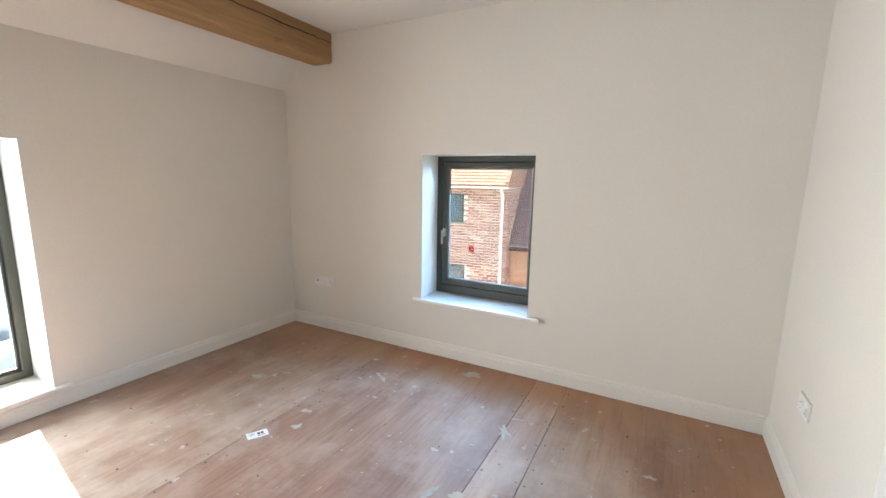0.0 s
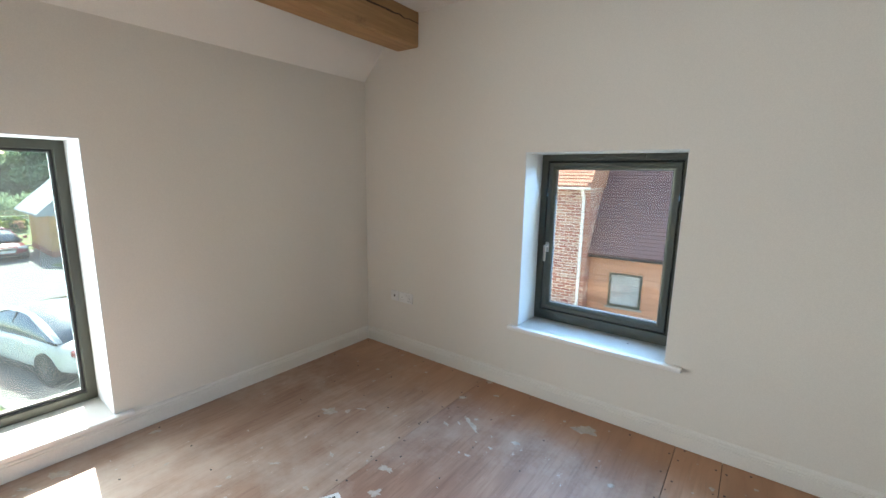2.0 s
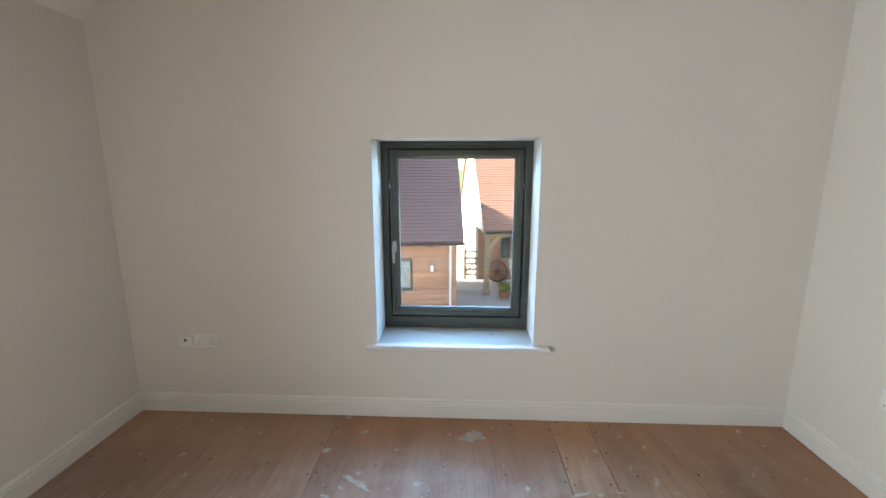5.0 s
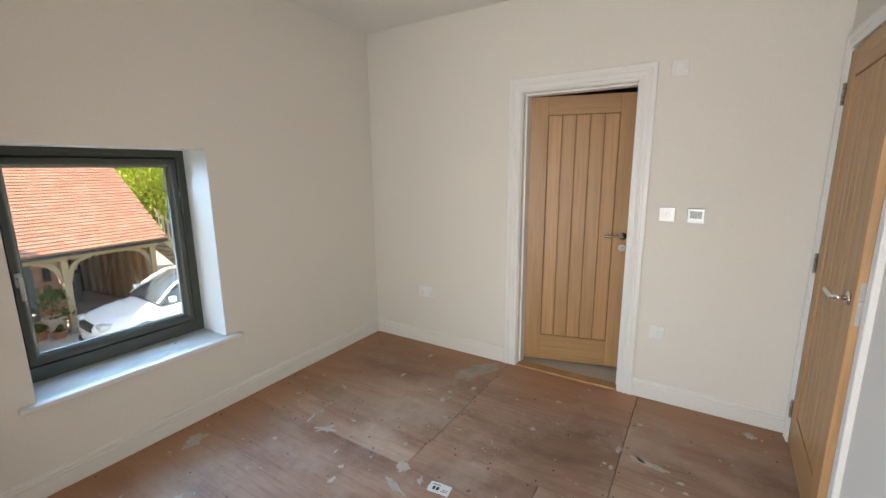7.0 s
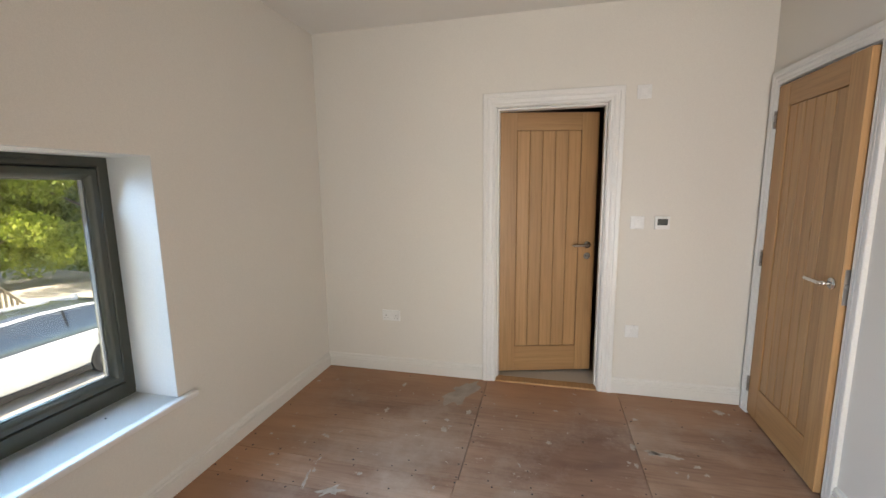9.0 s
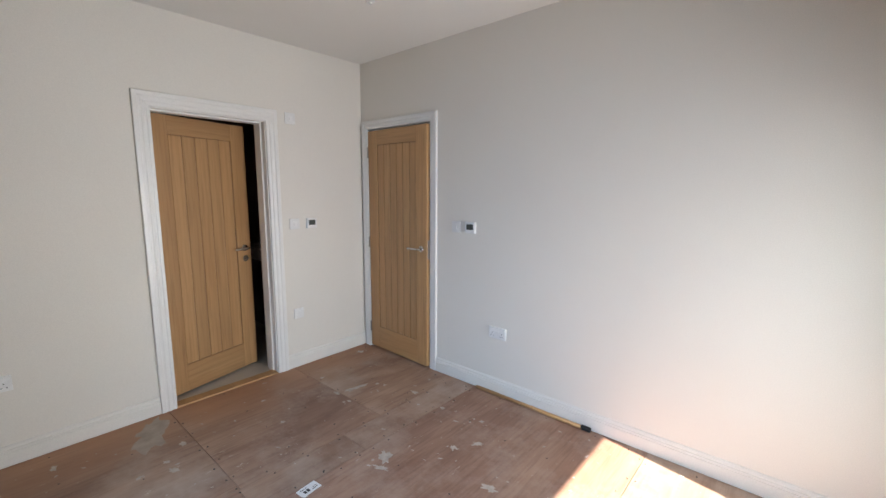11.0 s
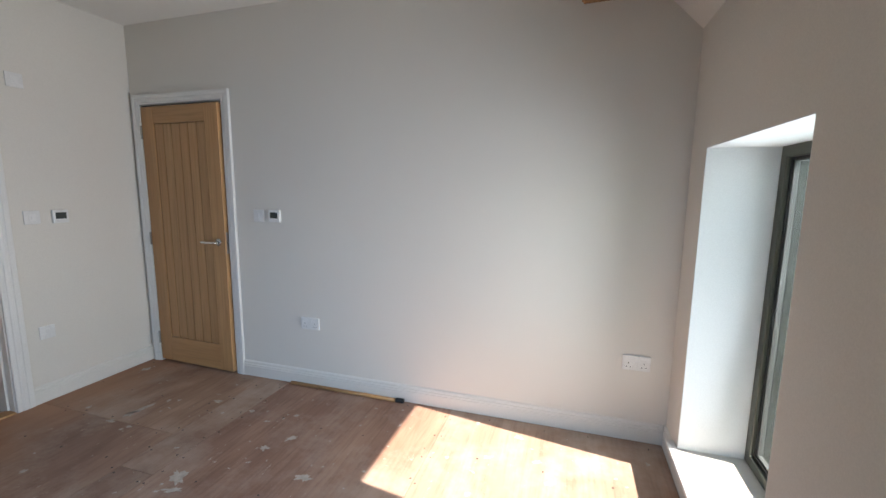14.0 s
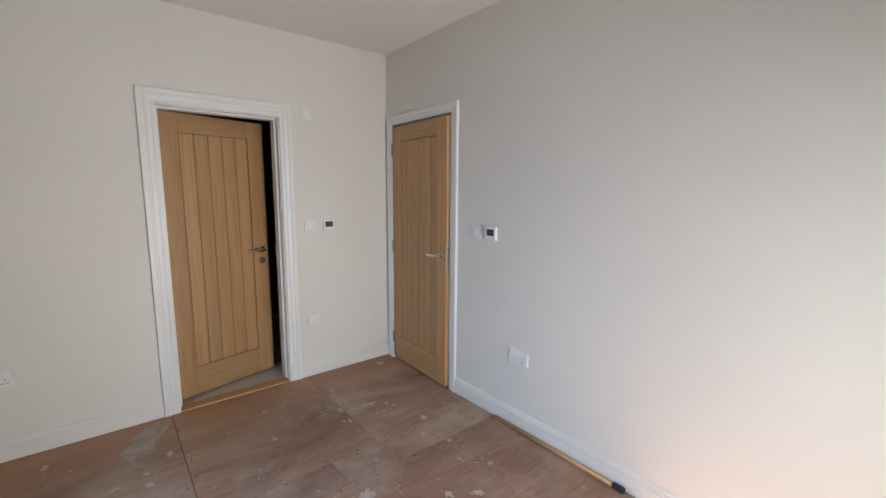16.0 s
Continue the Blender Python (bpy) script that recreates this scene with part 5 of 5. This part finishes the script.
cartwheel = thing("yard_ornament", "old spoked wooden cart wheel leaning on the barn", "ornament", yard(1.78, 15.55, G, 0) @ pose(0, 0, 0, -14, 0, 0))
rings = [[(r * math.cos(q), o, 0.40 + r * math.sin(q)) for r, o in ((0.34, -0.03), (0.40, -0.03), (0.40, 0.03), (0.34, 0.03))] for q in [k * math.tau / 28 for k in range(28)]]
part("rim", sweep(bmesh.new(), rings, True), BARK, cartwheel)
part("hub", cyl(bmesh.new(), (0, -0.08, 0.40), (0, 0.08, 0.40), 0.07), BARK, cartwheel)
for k in range(10):
    q = k * math.tau / 10
    part("spoke", cyl(bmesh.new(), (0.06 * math.cos(q), 0, 0.40 + 0.06 * math.sin(q)), (0.35 * math.cos(q), 0, 0.40 + 0.35 * math.sin(q)), 0.018, n=8), BARK, cartwheel)

cabinet = thing("storage_box", "dark blue-grey storage box in the cart bay", "box", yard(4.1, 17.4, G))
part("body", boxes(((-0.45, -0.3, 0), (0.45, 0.3, 0.95)), bevel=0.03), SAGE, cabinet)
part("lid", boxes(((-0.48, -0.33, 0.95), (0.48, 0.33, 1.05)), bevel=0.03), CARDARK, cabinet)

# ---- outside: buildings along the drive ----
garage = thing("timber_garage", "long timber garage with a pale sunlit metal roof", "garage", pose(-31.0, -7.5, G))
part("wall", boxes(((-5.0, 0, 0), (0, 10.2, 1.95))), LARCH, garage)
part("roof", prism([(0.45, 1.80), (0.45, 1.86), (-2.5, 2.55), (-5.45, 1.86), (-5.45, 1.80)], -0.3, 10.5, "y"), SLATE, garage, "pale metal roof")
for k in range(26):
    part("wall_board", boxes(((0.0, 0.02 + k * 0.392, 0.1), (0.025, 0.40 + k * 0.392, 1.86))), LARCH, garage)
for k in range(4):
    part("garage_door", boxes(((0.02, 0.6 + k * 2.45, 0.05), (0.06, 2.6 + k * 2.45, 1.72)), bevel=0.01), CLADDING, garage, "boarded double door")
small = thing("small_garage", "small timber garage with a pale slate roof", "garage", pose(-27.0, 4.85, G))
part("wall", boxes(((-4.5, 0, 0.3), (0, 4.0, 2.15))), LARCH, small)
part("plinth", boxes(((-4.53, -0.03, 0), (0.03, 4.03, 0.3))), BRICK, small, "brick plinth")
part("roof", prism([(-0.45, 2.0), (-0.45, 2.08), (2.0, 4.5), (4.45, 2.08), (4.45, 2.0)], -4.9, 0.4, "x"), SLATE, small, "pale slate roof")
for k in range(10):
    part("wall_board", boxes(((0.0, 0.02 + k * 0.4, 0.32), (0.022, 0.405 + k * 0.4, 2.1))), LARCH, small)

# low brick wall with coping beside the house, and a slate-roofed building beyond
low = thing("garden_wall", "low brick garden wall with stone coping", "wall", pose(-10.0, -6.15, G))
part("core", boxes(((0, 0.012, 0), (5.5, 0.203, 0.80))), MORTAR, low)
for k in range(6):
    part("coping", boxes(((k * 0.92, -0.04, 0.80), (k * 0.92 + 0.91, 0.255, 0.86)), bevel=0.008), KERB, low)
wallbricks = [pose(0.11 + i * 0.232 + (0.116 if j % 2 else 0), 0.195 - 0.0, 0.036 + j * 0.075) for j in range(10) for i in range(23)]
cottage = thing("far_cottage", "far house with a pale slate roof", "house", pose(-33.0, -52.0, G, 0, 0, 25))
part("wall", boxes(((0, 0, 0), (14, 7, 2.6))), BRICK, cottage)
part("roof", prism([(-0.4, 2.5), (-0.4, 2.6), (3.5, 6.2), (7.4, 2.6), (7.4, 2.5)], -0.4, 14.4, "x"), SLATE, cottage, "pale slate roof")
for k in range(4):
    house_window(cottage, 1.2 + 3.2 * k, 0.9, 2.3 + 3.2 * k, 2.0, -0.02)

# ---- floor boards ----
floor = tagged(new("floor"), "worn plywood subfloor with plaster splashes and screws", "floor", kind="structure")
SHEETS = ((W, S, -1.915, N), (-1.915, S, -0.668, N), (-0.668, S, -0.448, 0.975), (-0.668, 0.975, -0.448, 1.61), (-0.668, 1.61, -0.448, N),
          (-0.448, S, E + 0.0, 0.676), (-0.448, 0.676, E + 0.0, 1.6), (-0.448, 1.6, E + 0.0, N))
for x0, y0, x1, y1 in SHEETS:
    g = 0.0014
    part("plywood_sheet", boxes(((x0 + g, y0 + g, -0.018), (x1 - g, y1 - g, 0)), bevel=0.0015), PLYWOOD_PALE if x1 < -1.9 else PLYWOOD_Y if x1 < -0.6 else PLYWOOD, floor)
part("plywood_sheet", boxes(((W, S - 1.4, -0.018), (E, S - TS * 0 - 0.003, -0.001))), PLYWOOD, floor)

rng = random.Random(7)
# screws: rows along the joints and joists, joined as one
bm = bmesh.new()
spots = []
for x in (-1.935, -1.895, -0.69, -0.645, -0.47, -0.425):
    spots += [(x + rng.gauss(0, 0.004), y + rng.gauss(0, 0.02)) for y in np.arange(S + 0.12, N - 0.05, 0.2)]
for y in (0.655, 0.697, 1.58, 1.622):
    spots += [(x + rng.gauss(0, 0.02), y + rng.gauss(0, 0.004)) for x in np.arange(-0.35, E - 0.05, 0.2)]
for y in (S + 0.06, 0.35, 0.95, 1.25, 1.9, 2.2, 2.5, N - 0.06):
    spots += [(x + rng.gauss(0, 0.03), y + rng.gauss(0, 0.012)) for x in np.arange(W + 0.06, E - 0.05, 0.31)]
for x, y in spots:
    r = rng.uniform(0.004, 0.0062)
    cyl(bm, (x, y, -0.001), (x, y, 0.0007), r, n=8)
tagged(part("screw_heads", bm, SCREWHEAD, floor), kind="stuff")


def splash(x, y, long, wide, turn, seed):
    """A flat crust of dried plaster with a ragged rim."""
    n = 30
    rim = []
    for k in range(n):
        q = k * math.tau / n
        r = max(0.3, 1 + 0.75 * noise.noise((math.cos(q) * 1.5, math.sin(q) * 1.5, seed * 3.7)) + 0.55 * noise.noise((math.cos(q) * 5, math.sin(q) * 5, seed * 1.3)))
        rim.append((r * long * math.cos(q) / 2, r * wide * math.sin(q) / 2))
    c, s = math.cos(radians(turn)), math.sin(radians(turn))
    lo = [(x + u * c - v * s, y + u * s + v * c, -0.0005) for u, v in rim]
    hi = [(x + 0.9 * (u * c - v * s), y + 0.9 * (u * s + v * c), 0.0008) for u, v in rim]
    return lo, hi


KNOWN = ((-1.11, 2.755, 0.16, 0.07, 20), (-1.69, 2.39, 0.18, 0.035, -35), (-1.813, 1.793, 0.07, 0.045, 10), (-1.74, 1.641, 0.06, 0.05, 60), (-2.459, 1.946, 0.08, 0.06, 0),
         (-2.373, 2.015, 0.04, 0.03, 0), (-1.90, 2.603, 0.06, 0.03, 30), (-3.06, 1.198, 0.06, 0.035, 80), (-2.32, 2.088, 0.06, 0.02, 30), (-1.862, 2.9, 0.05, 0.03, 0),
         (-1.806, 2.295, 0.05, 0.02, -20), (-1.389, 2.387, 0.05, 0.03, 0), (-2.116, 1.691, 0.05, 0.02, -20), (-2.287, 1.466, 0.06, 0.02, 40), (-3.034, 0.774, 0.09, 0.05, 40),
         (-3.031, 0.652, 0.07, 0.03, 30), (-0.665, 2.196, 0.13, 0.055, -60), (-0.62, 2.36, 0.17, 0.02, 15), (-0.68, 1.609, 0.09, 0.06, 50), (-0.80, 1.578, 0.16, 0.03, 70),
         (-0.01, 0.53, 0.13, 0.045, 78), (0.0, 0.60, 0.07, 0.05, 60), (0.033, 0.69, 0.06, 0.03, 0), (0.54, 0.08, 0.08, 0.05, 30), (0.19, 1.66, 0.05, 0.03, 0), (-0.708, 1.48, 0.05, 0.03, 20), (-0.933, 1.858, 0.05, 0.025, 0),
         (-0.80, 0.945, 0.13, 0.06, -40), (-0.86, 1.02, 0.08, 0.03, 20), (-1.394, 0.762, 0.10, 0.045, 10), (-1.04, 0.624, 0.05, 0.035, 0), (-1.123, 0.502, 0.06, 0.04, 45), (-0.393, 0.30, 0.06, 0.035, 0),
         (-0.133, 0.701, 0.04, 0.02, 0), (-0.037, 1.773, 0.06, 0.03, 20), (-2.237, 0.316, 0.05, 0.03, 15), (-2.487, 0.279, 0.05, 0.025, 30), (-2.365, 0.089, 0.05, 0.03, -10), (-2.56, 0.427, 0.06, 0.03, 20),
         (0.10, 2.2, 0.06, 0.03, 0), (-0.25, 2.45, 0.05, 0.03, 70), (0.47, 2.2, 0.05, 0.03, 0))
for k, (x, y, a, b, t) in enumerate(KNOWN):
    part("plaster_splash", sweep(bmesh.new(), splash(x, y, a, b, t, k)), PLASTER, floor)
part("grey_smear", sweep(bmesh.new(), splash(0.47, 1.75, 0.36, 0.17, -20, 91)), SMEAR, floor, "dried grey smear")
bm = bmesh.new()
for k in range(360):
    x, y = rng.uniform(W + 0.08, E - 0.08), rng.uniform(S + 0.08, N - 0.06)
    a = rng.choice((0.006, 0.009, 0.012, 0.016, 0.03)) * rng.uniform(0.7, 1.2)
    sweep(bm, splash(x, y, a, a * rng.uniform(0.3, 0.9), rng.uniform(0, 180), k + 50))
tagged(part("plaster_specks", bm, PLASTER, floor), kind="stuff")

# ---- bricks and tiles, the nearest as pieces of their own ----
pieces("brick", (0.222, 0.1, 0.065), wallbricks, BRICK, low, 60)
r = random.Random(5)
walls = []
for j in range(52):
    z = G + 0.036 + j * 0.075
    for i in range(22):
        x = u1 - 0.111 - i * 0.232 - (0.116 if j % 2 else 0)
        if x - 0.11 < u0 or any(a - 0.05 < x < b + 0.05 and c - 0.03 < z < d + 0.03 for a, b, c, d in ((-4.42, -3.85, 0.22, 1.03), (-4.36, -3.78, -2.0, -1.0))):
            continue
        walls.append((abs(z) + 0.3 * i, pose(x, 0.063 + r.gauss(0, 0.0015), z)))
walls = [m for d, m in sorted(walls, key=lambda t: t[0])]
pieces("brick", (0.213, 0.1, 0.060), walls, BRICK, brickh)
ends = [pose(u1 - 0.058, 0.11 + i * 0.232 + (0.116 if j % 2 else 0), G + 0.036 + j * 0.075, 0, 0, 90) @ Matrix.Diagonal((0.222, 0.1, 0.065, 1)) for j in range(52) for i in range(15)]
ends += [pose(u1 - 0.058, 0.062, G + 0.036 + j * 0.075) @ Matrix.Diagonal((0.104, 0.1, 0.065, 1)) for j in range(1, 52, 2)]
mesh_boxes("bricks_return", ends, BRICK, brickh)


def roof_tiles(owner, x0, x1, y0, z0, pitch, length, material, seed, rows_first):
    spots = tile_places(x0, x1, y0, z0, pitch, length, seed=seed)
    per = len(spots) // max(1, int(length / 0.115))
    first = spots[rows_first * per:rows_first * per + 300]
    rest = spots[:rows_first * per] + spots[rows_first * per + 300:]
    pieces("roof_tile", (0.1749, 0.20, 0.020), first + rest, material, owner)


roof_tiles(barn, bu0, bu1, -0.05, be + 0.02, math.degrees(math.atan2(ridge_z - be, ridge_y)), 5.65, CLAY, 3, 6)
roof_tiles(lodge, -2.6, 0.07, 0.0, -0.45, math.degrees(math.atan2(2.95, 2.63)), 3.42, DARKTILE, 4, 6)
roof_tiles(brickh, u0 - 0.1, u1 + 0.04, -0.30, ez + 0.03, 45, 4.28, CLAY, 6, 0)
